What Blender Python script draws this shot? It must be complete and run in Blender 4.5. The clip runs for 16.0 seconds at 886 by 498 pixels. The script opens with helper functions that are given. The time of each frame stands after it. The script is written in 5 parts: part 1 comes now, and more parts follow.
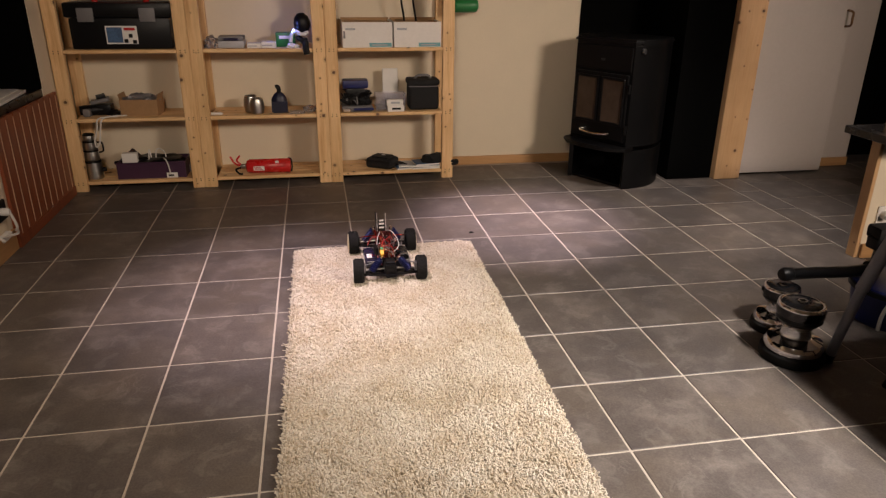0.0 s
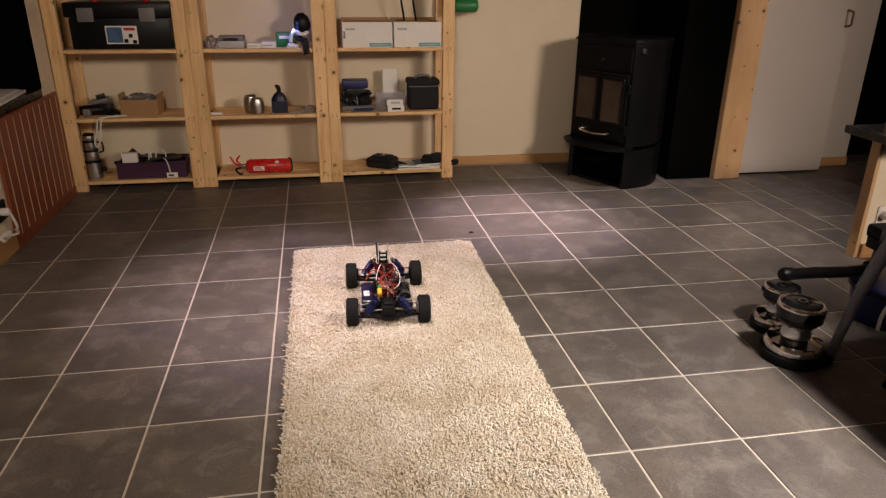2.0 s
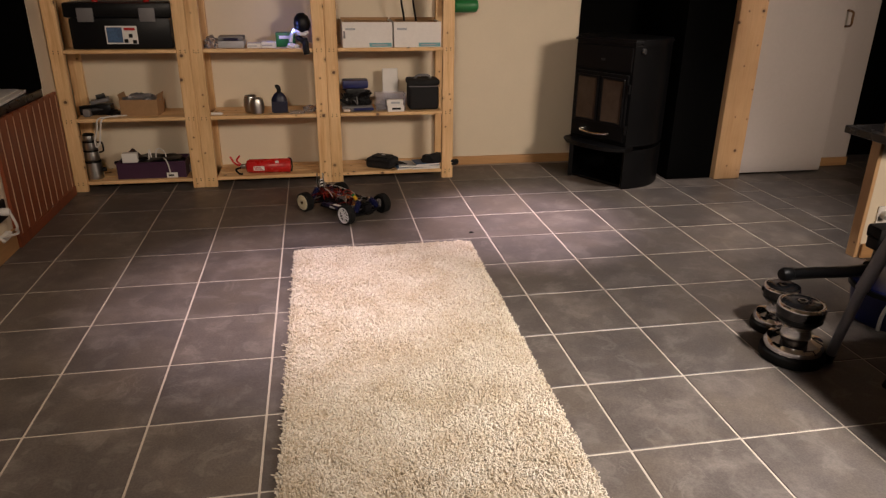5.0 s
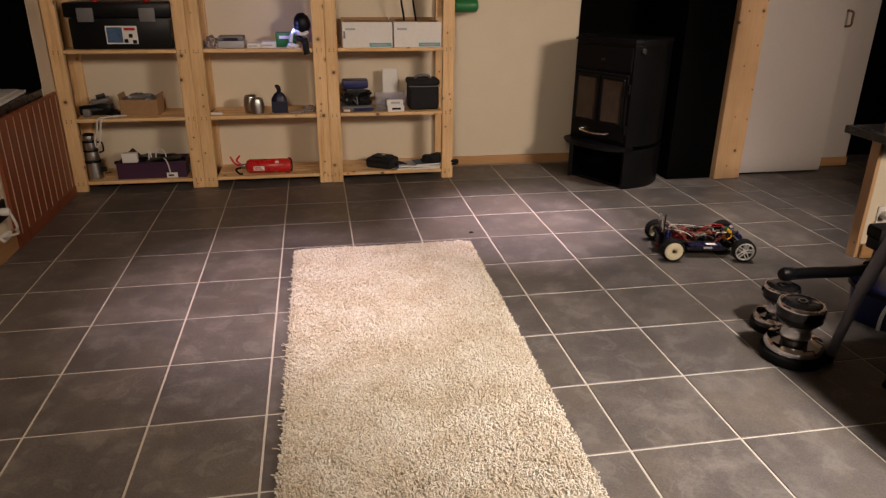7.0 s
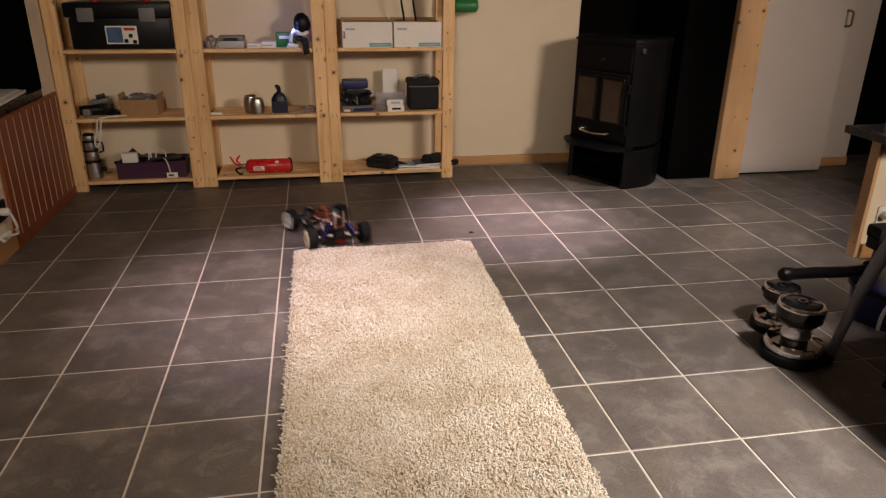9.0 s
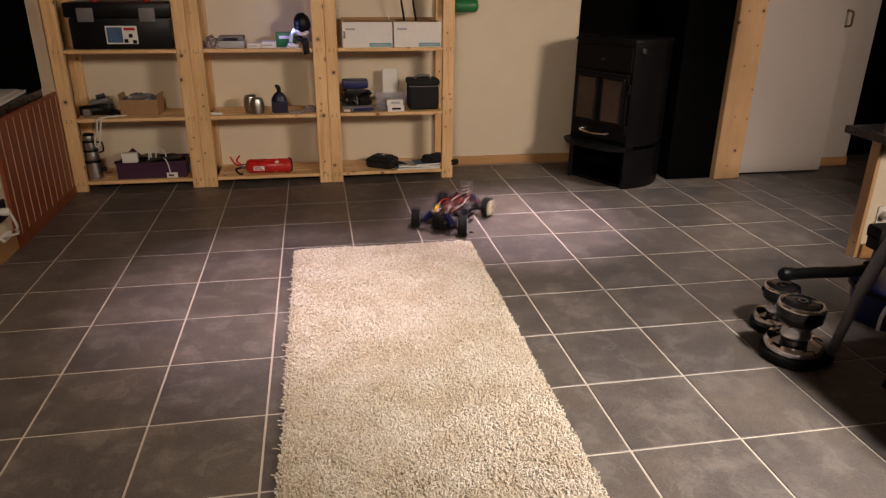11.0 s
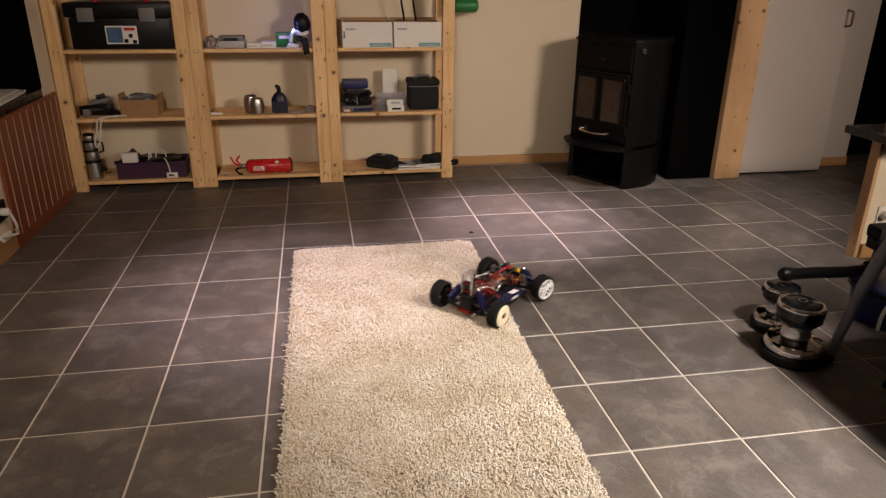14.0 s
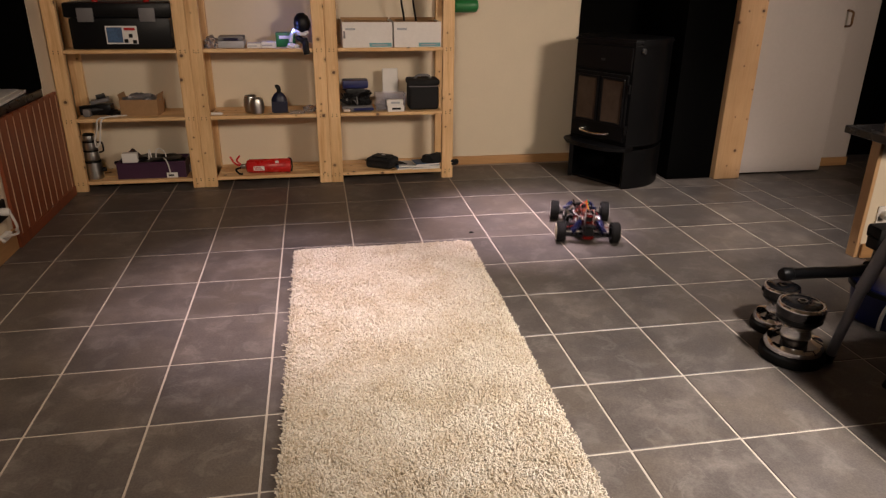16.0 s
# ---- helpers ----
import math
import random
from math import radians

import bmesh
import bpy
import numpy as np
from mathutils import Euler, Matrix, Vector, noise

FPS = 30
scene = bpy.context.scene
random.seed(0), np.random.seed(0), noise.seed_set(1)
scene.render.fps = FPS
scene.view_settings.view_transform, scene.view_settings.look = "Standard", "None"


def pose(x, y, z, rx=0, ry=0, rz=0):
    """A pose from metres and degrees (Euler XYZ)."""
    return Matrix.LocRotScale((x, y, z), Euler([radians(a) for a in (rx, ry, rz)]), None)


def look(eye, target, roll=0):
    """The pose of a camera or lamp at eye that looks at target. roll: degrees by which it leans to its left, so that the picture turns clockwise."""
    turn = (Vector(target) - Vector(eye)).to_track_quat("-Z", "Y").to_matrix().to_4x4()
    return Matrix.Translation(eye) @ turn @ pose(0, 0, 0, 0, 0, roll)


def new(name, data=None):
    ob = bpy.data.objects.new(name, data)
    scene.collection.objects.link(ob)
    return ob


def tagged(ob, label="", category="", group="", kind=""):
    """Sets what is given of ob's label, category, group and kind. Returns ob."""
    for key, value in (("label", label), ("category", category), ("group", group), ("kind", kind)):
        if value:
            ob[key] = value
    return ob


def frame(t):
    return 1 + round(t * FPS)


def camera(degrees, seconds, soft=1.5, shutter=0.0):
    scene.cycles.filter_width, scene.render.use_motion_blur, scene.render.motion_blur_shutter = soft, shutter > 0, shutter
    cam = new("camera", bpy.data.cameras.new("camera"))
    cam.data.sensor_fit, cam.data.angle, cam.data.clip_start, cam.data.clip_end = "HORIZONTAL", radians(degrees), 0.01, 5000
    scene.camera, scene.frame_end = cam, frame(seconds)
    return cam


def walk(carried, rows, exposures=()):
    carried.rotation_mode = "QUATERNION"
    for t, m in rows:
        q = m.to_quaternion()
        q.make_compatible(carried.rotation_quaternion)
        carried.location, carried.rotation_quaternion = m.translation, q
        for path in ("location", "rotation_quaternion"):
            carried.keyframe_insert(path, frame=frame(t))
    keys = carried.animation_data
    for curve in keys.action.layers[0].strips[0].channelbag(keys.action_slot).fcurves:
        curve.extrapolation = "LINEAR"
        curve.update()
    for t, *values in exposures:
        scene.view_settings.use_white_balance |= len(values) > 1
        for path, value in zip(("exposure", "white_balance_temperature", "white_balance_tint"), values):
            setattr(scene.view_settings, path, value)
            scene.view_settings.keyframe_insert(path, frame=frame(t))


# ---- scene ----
cam = camera(65.09, 16.0, soft=1.3, shutter=0.9)
EYE = Vector((0.1994, -3.1177, 1.2283))
AIM = look(EYE, EYE + Vector((0.16662, 0.91240, -0.37384)), 0.61)
walk(cam, [(0.0, AIM), (16.0, AIM)], exposures=[(0.0, 0.0), (16.0, 0.0)])

# ---- light: evening, ceiling spots plus an added fill ----
world = bpy.data.worlds.new("night")
world.use_nodes = True
world.node_tree.nodes["Background"].inputs[0].default_value = (0.02, 0.02, 0.03, 1)
world.node_tree.nodes["Background"].inputs[1].default_value = 0.05
scene.world = world


def spot(name, eye, target, watts, colour, cone, blend=1.0, size=0.06):
    data = bpy.data.lights.new(name, "SPOT")
    data.energy, data.color, data.spot_size, data.spot_blend, data.shadow_soft_size = watts, colour, radians(cone), blend, size
    ob = new(name, data)
    ob.matrix_world = look(eye, target)
    return ob


WARM, NEUTRAL, PINK = (1.0, 0.80, 0.64), (1.0, 0.89, 0.83), (1.0, 0.775, 0.88)
spot("spot_main", (3.20, -3.70, 2.26), (1.42, 0.90, 0.38), 650, (1.0, 0.805, 0.66), 68, 1.0, 0.40)
spot("spot_main_left", (-0.30, -3.80, 2.05), (0.3, 1.2, 0.15), 165, (1.0, 0.82, 0.66), 60, 1.0, 0.30)
spot("spot_rug_far", (0.06, -0.44, 2.30), (0.06, -0.48, 0.0), 265, PINK, 46)
spot("spot_stove", (1.20, 0.22, 2.30), (1.20, 0.20, 0.0), 490, PINK, 36)
spot("spot_rug_near", (2.15, -2.40, 2.30), (1.20, -1.52, 0.0), 690, (1.0, 0.895, 0.83), 52, 1.0, 0.16)
spot("spot_passage", (2.15, -0.25, 2.30), (2.15, 0.15, 0.0), 190, NEUTRAL, 62)
# wide fill added to lift the left floor; stands for no fitting
spot("fill_left", (-0.55, -1.6, 2.30), (-0.6, -1.55, 0.0), 88, (1.0, 0.785, 0.62), 96)
spot("lamp_hall", (4.40, 0.50, 1.65), (3.3, 0.85, 0.9), 4, WARM, 110)


data = bpy.data.lights.new("lamp_blue_diode", "POINT")
data.energy, data.color, data.shadow_soft_size = 0.30, (0.20, 0.25, 1.0), 0.012
new("lamp_blue_diode", data).matrix_world = pose(0.040, 1.075, 0.925)


# ---- materials ----
def nodes_of(name):
    mat = bpy.data.materials.new(name)
    mat.use_nodes = True
    nt = mat.node_tree
    return mat, nt, nt.nodes["Principled BSDF"]


def ramp(nt, fac, stops):
    r = nt.nodes.new("ShaderNodeValToRGB")
    while len(r.color_ramp.elements) < len(stops):
        r.color_ramp.elements.new(0.5)
    for e, (pos, col) in zip(r.color_ramp.elements, stops):
        e.position, e.color = pos, (*col, 1)
    nt.links.new(fac, r.inputs[0])
    return r.outputs[0]


def noise_of(nt, vec, scale, detail=4, rough=0.55):
    n = nt.nodes.new("ShaderNodeTexNoise")
    n.inputs["Scale"].default_value, n.inputs["Detail"].default_value, n.inputs["Roughness"].default_value = scale, detail, rough
    if vec is not None:
        nt.links.new(vec, n.inputs["Vector"])
    return n.outputs["Fac"]


def mixed(nt, fac, a, b, blend="MIX"):
    m = nt.nodes.new("ShaderNodeMix")
    m.data_type, m.blend_type = "RGBA", blend
    for sock, val in ((m.inputs[0], fac), (m.inputs[6], a), (m.inputs[7], b)):
        if isinstance(val, (int, float)):
            sock.default_value = val
        elif isinstance(val, tuple):
            sock.default_value = (*val, 1)
        else:
            nt.links.new(val, sock)
    return m.outputs[2]


def coords(nt, scale=(1, 1, 1), shift=True):
    """Object space, moved by the object's random number so that no two pieces are alike."""
    tc = nt.nodes.new("ShaderNodeTexCoord")
    mp = nt.nodes.new("ShaderNodeMapping")
    mp.inputs["Scale"].default_value = scale
    nt.links.new(tc.outputs["Object"], mp.inputs["Vector"])
    if shift:
        info = nt.nodes.new("ShaderNodeObjectInfo")
        mul = nt.nodes.new("ShaderNodeVectorMath")
        mul.operation = "MULTIPLY"
        mul.inputs[1].default_value = (37.0, 23.0, 51.0)
        nt.links.new(info.outputs["Random"], mul.inputs[0])
        nt.links.new(mul.outputs[0], mp.inputs["Location"])
    return mp.outputs[0]


def bump(nt, bsdf, height, strength, distance=0.002):
    b = nt.nodes.new("ShaderNodeBump")
    b.inputs["Strength"].default_value, b.inputs["Distance"].default_value = strength, distance
    nt.links.new(height, b.inputs["Height"])
    nt.links.new(b.outputs[0], bsdf.inputs["Normal"])


def plain(name, colour, rough=0.5, metal=0.0, vary=0.12, scale=40, bumps=0.08, coat=0.0, spec=0.5):
    """A plain surface with fine grain, faint blotches and uneven gloss."""
    mat, nt, bsdf = nodes_of(name)
    vec = coords(nt)
    fine, broad = noise_of(nt, vec, scale * 4, 3), noise_of(nt, vec, scale * 0.25, 4)
    dark = tuple(c * (1 - vary) for c in colour)
    light = tuple(min(1, c * (1 + vary)) for c in colour)
    col = ramp(nt, broad, [(0.3, dark), (0.7, light)])
    nt.links.new(mixed(nt, 0.5, col, ramp(nt, fine, [(0.3, dark), (0.7, light)])), bsdf.inputs["Base Color"])
    rr = nt.nodes.new("ShaderNodeMapRange")
    rr.inputs["To Min"].default_value, rr.inputs["To Max"].default_value = max(0.03, rough - 0.08), min(1, rough + 0.08)
    nt.links.new(broad, rr.inputs["Value"])
    nt.links.new(rr.outputs[0], bsdf.inputs["Roughness"])
    bsdf.inputs["Metallic"].default_value = metal
    bsdf.inputs["Coat Weight"].default_value = coat
    bsdf.inputs["Specular IOR Level"].default_value = spec
    if bumps:
        bump(nt, bsdf, fine, bumps, 0.001)
    return mat


def wood(name, along, pale, dark, rough=0.5, knots=True):
    """Sawn pine: drawn-out growth rings, darker late wood, uneven tone, small dark knots each with a ring round it."""
    mat, nt, bsdf = nodes_of(name)
    sc = [14, 14, 14]
    sc["xyz".index(along)] = 0.9
    vec = coords(nt, tuple(sc))
    n = noise_of(nt, vec, 1.6, 5, 0.6)
    fine = noise_of(nt, vec, 9, 3, 0.6)
    col = ramp(nt, n, [(0.30, dark), (0.48, pale), (0.62, tuple(c * 0.9 for c in pale)), (0.78, dark)])
    col = mixed(nt, 0.30, col, ramp(nt, fine, [(0.35, dark), (0.65, pale)]))
    tone = noise_of(nt, coords(nt, (2.2, 2.2, 2.2)), 1.0, 3)
    col = mixed(nt, 1.0, col, ramp(nt, tone, [(0.30, (0.84, 0.80, 0.72)), (0.70, (1.08, 1.07, 1.06))]), "MULTIPLY")
    if knots:
        split = nt.nodes.new("ShaderNodeSeparateXYZ")
        nt.links.new(coords(nt), split.inputs[0])
        cross = nt.nodes.new("ShaderNodeMath")
        others = [a for a in "XYZ" if a != along.upper()]
        nt.links.new(split.outputs[others[0]], cross.inputs[0])
        nt.links.new(split.outputs[others[1]], cross.inputs[1])
        flat = nt.nodes.new("ShaderNodeCombineXYZ")
        nt.links.new(split.outputs[along.upper()], flat.inputs[0])
        nt.links.new(cross.outputs[0], flat.inputs[1])
        for spread, size, deep in ((6.5, 0.052, (0.075, 0.026, 0.009)), (11.0, 0.042, (0.12, 0.046, 0.016))):
            v = nt.nodes.new("ShaderNodeTexVoronoi")
            v.voronoi_dimensions = "2D"
            v.inputs["Scale"].default_value = spread
            nt.links.new(flat.outputs[0], v.inputs["Vector"])
            some = ramp(nt, v.outputs["Color"], [(0.60, (0, 0, 0)), (0.66, (1, 1, 1))])
            ring = ramp(nt, v.outputs["Distance"], [(size, (0, 0, 0)), (size * 1.6, (0.45, 0.45, 0.45)), (size * 2.8, (0, 0, 0))])
            col = mixed(nt, mixed(nt, 1.0, ring, some, "MULTIPLY"), col, tuple(c * 0.75 for c in dark))
            k = ramp(nt, v.outputs["Distance"], [(0.0, (1, 1, 1)), (size, (0.85, 0.85, 0.85)), (size * 1.4, (0, 0, 0))])
            col = mixed(nt, mixed(nt, 1.0, k, some, "MULTIPLY"), col, deep)
    nt.links.new(col, bsdf.inputs["Base Color"])
    bsdf.inputs["Roughness"].default_value = rough
    bump(nt, bsdf, fine, 0.15, 0.001)
    return mat


def tile_material():
    """Dark grey stone-look floor tile: cloudy mottling, light scuffs, satin glaze."""
    mat, nt, bsdf = nodes_of("slate_tile")
    vec = coords(nt)
    cloud, mid, fine = noise_of(nt, vec, 5.5, 6, 0.62), noise_of(nt, vec, 17, 5, 0.6), noise_of(nt, vec, 160, 3)
    col = ramp(nt, cloud, [(0.30, (0.042, 0.034, 0.031)), (0.5, (0.080, 0.066, 0.059)), (0.70, (0.176, 0.150, 0.132))])
    col = mixed(nt, 0.35, col, ramp(nt, mid, [(0.3, (0.048, 0.043, 0.041)), (0.72, (0.125, 0.115, 0.108))]))
    hue = noise_of(nt, vec, 3.1, 3)
    col = mixed(nt, ramp(nt, hue, [(0.48, (0, 0, 0)), (0.66, (0.55, 0.55, 0.55))]), col, (0.100, 0.080, 0.060))
    scuff = nt.nodes.new("ShaderNodeTexNoise")
    scuff.inputs["Scale"].default_value, scuff.inputs["Detail"].default_value, scuff.inputs["Distortion"].default_value = 11, 9, 0.7
    nt.links.new(vec, scuff.inputs["Vector"])
    s = ramp(nt, scuff.outputs["Fac"], [(0.55, (0, 0, 0)), (0.62, (0.23, 0.23, 0.23)), (0.70, (0, 0, 0))])
    col = mixed(nt, s, col, (0.23, 0.215, 0.195))
    vein = nt.nodes.new("ShaderNodeTexNoise")
    vein.inputs["Scale"].default_value, vein.inputs["Detail"].default_value, vein.inputs["Distortion"].default_value = 6, 8, 1.4
    nt.links.new(vec, vein.inputs["Vector"])
    thin = ramp(nt, vein.outputs["Fac"], [(0.488, (0, 0, 0)), (0.5, (0.32, 0.32, 0.32)), (0.512, (0, 0, 0))])
    rare = ramp(nt, noise_of(nt, vec, 4.3, 2), [(0.5, (0, 0, 0)), (0.62, (1, 1, 1))])
    col = mixed(nt, mixed(nt, 1.0, thin, rare, "MULTIPLY"), col, (0.22, 0.205, 0.185))
    col = mixed(nt, 0.14, col, ramp(nt, fine, [(0.36, (0.03, 0.026, 0.024)), (0.64, (0.20, 0.18, 0.165))]))
    info = nt.nodes.new("ShaderNodeObjectInfo")
    tone = ramp(nt, info.outputs["Random"], [(0.0, (0.86, 0.86, 0.88)), (1.0, (1.14, 1.11, 1.08))])
    nt.links.new(mixed(nt, 1.0, col, tone, "MULTIPLY"), bsdf.inputs["Base Color"])
    rr = nt.nodes.new("ShaderNodeMapRange")
    rr.inputs["To Min"].default_value, rr.inputs["To Max"].default_value = 0.36, 0.58
    nt.links.new(mid, rr.inputs["Value"])
    nt.links.new(rr.outputs[0], bsdf.inputs["Roughness"])
    bump(nt, bsdf, mixed(nt, 0.3, ramp(nt, mid, [(0, (0, 0, 0)), (1, (1, 1, 1))]), ramp(nt, fine, [(0, (0, 0, 0)), (1, (1, 1, 1))])), 0.25, 0.002)
    return mat


def yarn_material():
    mat, nt, bsdf = nodes_of("cream_yarn")
    geo = nt.nodes.new("ShaderNodeNewGeometry")
    tc = nt.nodes.new("ShaderNodeTexCoord")
    col = ramp(nt, geo.outputs["Random Per Island"], [(0.0, (0.48, 0.41, 0.31)), (0.18, (0.57, 0.50, 0.40)), (0.6, (0.63, 0.57, 0.475)), (1.0, (0.72, 0.67, 0.58))])
    broad = noise_of(nt, tc.outputs["Object"], 7.0, 4)
    tone = ramp(nt, broad, [(0.34, (0.86, 0.81, 0.73)), (0.62, (1.0, 1.0, 1.0))])
    nt.links.new(mixed(nt, 1.0, col, tone, "MULTIPLY"), bsdf.inputs["Base Color"])
    bsdf.inputs["Roughness"].default_value = 0.9
    bsdf.inputs["Sheen Weight"].default_value = 0.15
    return mat


def glass_like(name, tint, rough=0.1, mix=0.5):
    mat, nt, bsdf = nodes_of(name)
    bsdf.inputs["Base Color"].default_value = (*tint, 1)
    bsdf.inputs["Transmission Weight"].default_value = mix
    bsdf.inputs["Roughness"].default_value = rough
    bump(nt, bsdf, noise_of(nt, coords(nt), 20, 3), 0.1, 0.001)
    return mat


def glowing(name, colour, strength):
    mat, nt, bsdf = nodes_of(name)
    bsdf.inputs["Base Color"].default_value = (*colour, 1)
    bsdf.inputs["Emission Color"].default_value = (*colour, 1)
    bsdf.inputs["Emission Strength"].default_value = strength
    return mat


PINE_Z = wood("pine_upright", "z", (0.84, 0.58, 0.31), (0.58, 0.32, 0.125))
PINE_X = wood("pine_board", "x", (0.84, 0.58, 0.31), (0.58, 0.32, 0.125))
TRIM_X = wood("trim_wood", "x", (0.50, 0.29, 0.13), (0.36, 0.19, 0.075), 0.4, False)
TRIM_Y = wood("trim_wood_side", "y", (0.50, 0.29, 0.13), (0.36, 0.19, 0.075), 0.4, False)
OAK_Z = wood("pine_casing", "z", (0.66, 0.43, 0.24), (0.56, 0.34, 0.17), 0.42)
RED_WOOD = wood("red_stained_boards", "z", (0.26, 0.070, 0.028), (0.17, 0.042, 0.018), 0.38, False)
TILE = tile_material()
GROUT = plain("beige_grout", (0.43, 0.38, 0.32), 0.85, vary=0.18, scale=60)
YARN = yarn_material()
PLASTER = plain("cream_wall_paint", (0.72, 0.63, 0.48), 0.8, vary=0.03, scale=30, bumps=0.15)
CEILING_PAINT = plain("white_ceiling_paint", (0.78, 0.75, 0.68), 0.85, vary=0.03)
DOOR_PAINT = plain("grey_white_door_paint", (0.55, 0.50, 0.47), 0.45, vary=0.03, scale=12, bumps=0.03)
# matt black paint; also stands in for the unlit opening past the passage
BLACK_WALL_AND_DARK = plain("black_wall_paint_and_dark_opening", (0.0016, 0.0016, 0.0016), 0.9, vary=0.3, spec=0.05)
BLACK_GLOSS = plain("black_gloss", (0.006, 0.006, 0.007), 0.18, vary=0.2, bumps=0.0)
BLACK_TOP = plain("black_laminate", (0.012, 0.011, 0.011), 0.28, vary=0.3, scale=25)
STOVE_IRON = plain("stove_black_enamel", (0.0034, 0.0034, 0.0038), 0.38, vary=0.3, scale=20, bumps=0.12, spec=0.2)
# smoky glass; its brown also stands in for the lit interior
STOVE_GLASS = plain("smoky_brown_stove_glass", (0.055, 0.039, 0.029), 0.16, vary=0.40, scale=5, bumps=0.0)
DULL_STEEL = plain("dull_dark_steel", (0.05, 0.05, 0.052), 0.35, 0.6)
BLACK_PLASTIC = plain("black_plastic", (0.0045, 0.0045, 0.0052), 0.38, vary=0.25, spec=0.25)
BLACK_CLOTH = plain("black_nylon", (0.006, 0.006, 0.007), 0.85, vary=0.35, bumps=0.5)
GREY_PLASTIC = plain("grey_plastic", (0.16, 0.155, 0.16), 0.45)
LIGHT_GREY = plain("light_grey_plastic", (0.42, 0.42, 0.44), 0.45)
WHITE_PLASTIC = plain("white_plastic", (0.72, 0.70, 0.67), 0.4, vary=0.05)
PAPER = plain("white_paper", (0.76, 0.74, 0.70), 0.8, vary=0.06)
CARTON_WHITE = plain("white_carton", (0.74, 0.71, 0.67), 0.7, vary=0.05, scale=15)
CARTON_BROWN = plain("brown_cardboard", (0.34, 0.20, 0.095), 0.85, vary=0.12, scale=15)
TEAL = plain("teal_print", (0.15, 0.36, 0.40), 0.6, vary=0.06)
INK = plain("grey_ink", (0.36, 0.38, 0.40), 0.7)
BLUE_INK = plain("blue_print", (0.05, 0.11, 0.22), 0.5, vary=0.5, scale=60)
RED_PLASTIC = plain("red_plastic", (0.52, 0.018, 0.015), 0.35, vary=0.1)
RED_PAINT = plain("red_enamel", (0.55, 0.016, 0.016), 0.28, vary=0.08, coat=0.3)
GREEN_PLASTIC = plain("green_plastic", (0.010, 0.16, 0.040), 0.4, vary=0.12)
PURPLE = plain("plum_plastic", (0.045, 0.012, 0.040), 0.5, vary=0.25)
MAROON = plain("maroon_card", (0.028, 0.010, 0.012), 0.7, vary=0.25)
NAVY = plain("navy_plastic", (0.006, 0.012, 0.095), 0.4, vary=0.25)
INK_BLUE = plain("ink_blue_plastic", (0.006, 0.008, 0.030), 0.38, vary=0.25)
BLUE_SHRINK = plain("blue_shrink_wrap", (0.008, 0.007, 0.036), 0.28, vary=0.2)
STEEL = plain("brushed_steel", (0.48, 0.47, 0.45), 0.30, 1.0, vary=0.1)
CHROME = plain("chrome", (0.66, 0.64, 0.62), 0.12, 1.0, vary=0.05, bumps=0.0)
BRASS_DARK = plain("dark_bronze", (0.16, 0.09, 0.045), 0.35, 1.0)
ALLOY = plain("grey_alloy", (0.42, 0.42, 0.43), 0.35, 1.0)
RED_ALLOY = plain("red_anodised", (0.20, 0.014, 0.010), 0.28, 0.9)
BLUE_ALLOY = plain("blue_anodised", (0.008, 0.012, 0.070), 0.32, 0.5)
RUBBER = plain("tyre_rubber", (0.0050, 0.0048, 0.0047), 0.85, vary=0.35, bumps=0.3, spec=0.3)
DISH_CREAM = plain("cream_dish_rim", (0.68, 0.61, 0.43), 0.4, vary=0.06)
SPOKE_SILVER = plain("silver_spoke_rim", (0.80, 0.80, 0.80), 0.3, 0.2, vary=0.06)
YELLOW = plain("yellow_plastic", (0.70, 0.40, 0.02), 0.4)
ORANGE = plain("orange_plastic", (0.42, 0.13, 0.03), 0.5)
WIRE_RED = plain("red_silicone_wire", (0.34, 0.014, 0.010), 0.45)
WIRE_WHITE = plain("white_cable", (0.66, 0.64, 0.60), 0.5)
CLEAR = glass_like("clear_plastic", (0.90, 0.89, 0.97), 0.12, 0.88)
BLUE_LED = glowing("blue_led", (0.16, 0.24, 1.0), 22.0)


# ---- mesh helpers ----
def box(bm, x0, y0, z0, x1, y1, z1, bev=0.0, seg=1, turn=None):
    r = bmesh.ops.create_cube(bm, size=1.0)
    m = Matrix.Translation(((x0 + x1) / 2, (y0 + y1) / 2, (z0 + z1) / 2)) @ Matrix.Diagonal((x1 - x0, y1 - y0, z1 - z0, 1))
    if turn is not None:
        m = turn @ m
    bmesh.ops.transform(bm, matrix=m, verts=r["verts"])
    if bev:
        edges = list({e for v in r["verts"] for e in v.link_edges})
        bmesh.ops.bevel(bm, geom=edges, offset=bev, segments=seg, affect="EDGES", profile=0.6)
    return bm


def lathe(bm, profile, n=28, m=None):
    """Turns (radius, height) pairs round z."""
    m = m or Matrix()
    rings = []
    for r, z in profile:
        if r < 1e-5:
            rings.append([bm.verts.new(m @ Vector((0, 0, z)))])
        else:
            rings.append([bm.verts.new(m @ Vector((r * math.cos(2 * math.pi * i / n), r * math.sin(2 * math.pi * i / n), z))) for i in range(n)])
    for a, b in zip(rings, rings[1:]):
        for i in range(n):
            j = (i + 1) % n
            vs = [a[i % len(a)], a[j % len(a)], b[j % len(b)], b[i % len(b)]]
            vs = list(dict.fromkeys(vs))
            if len(vs) > 2:
                bm.faces.new(vs)
    return bm


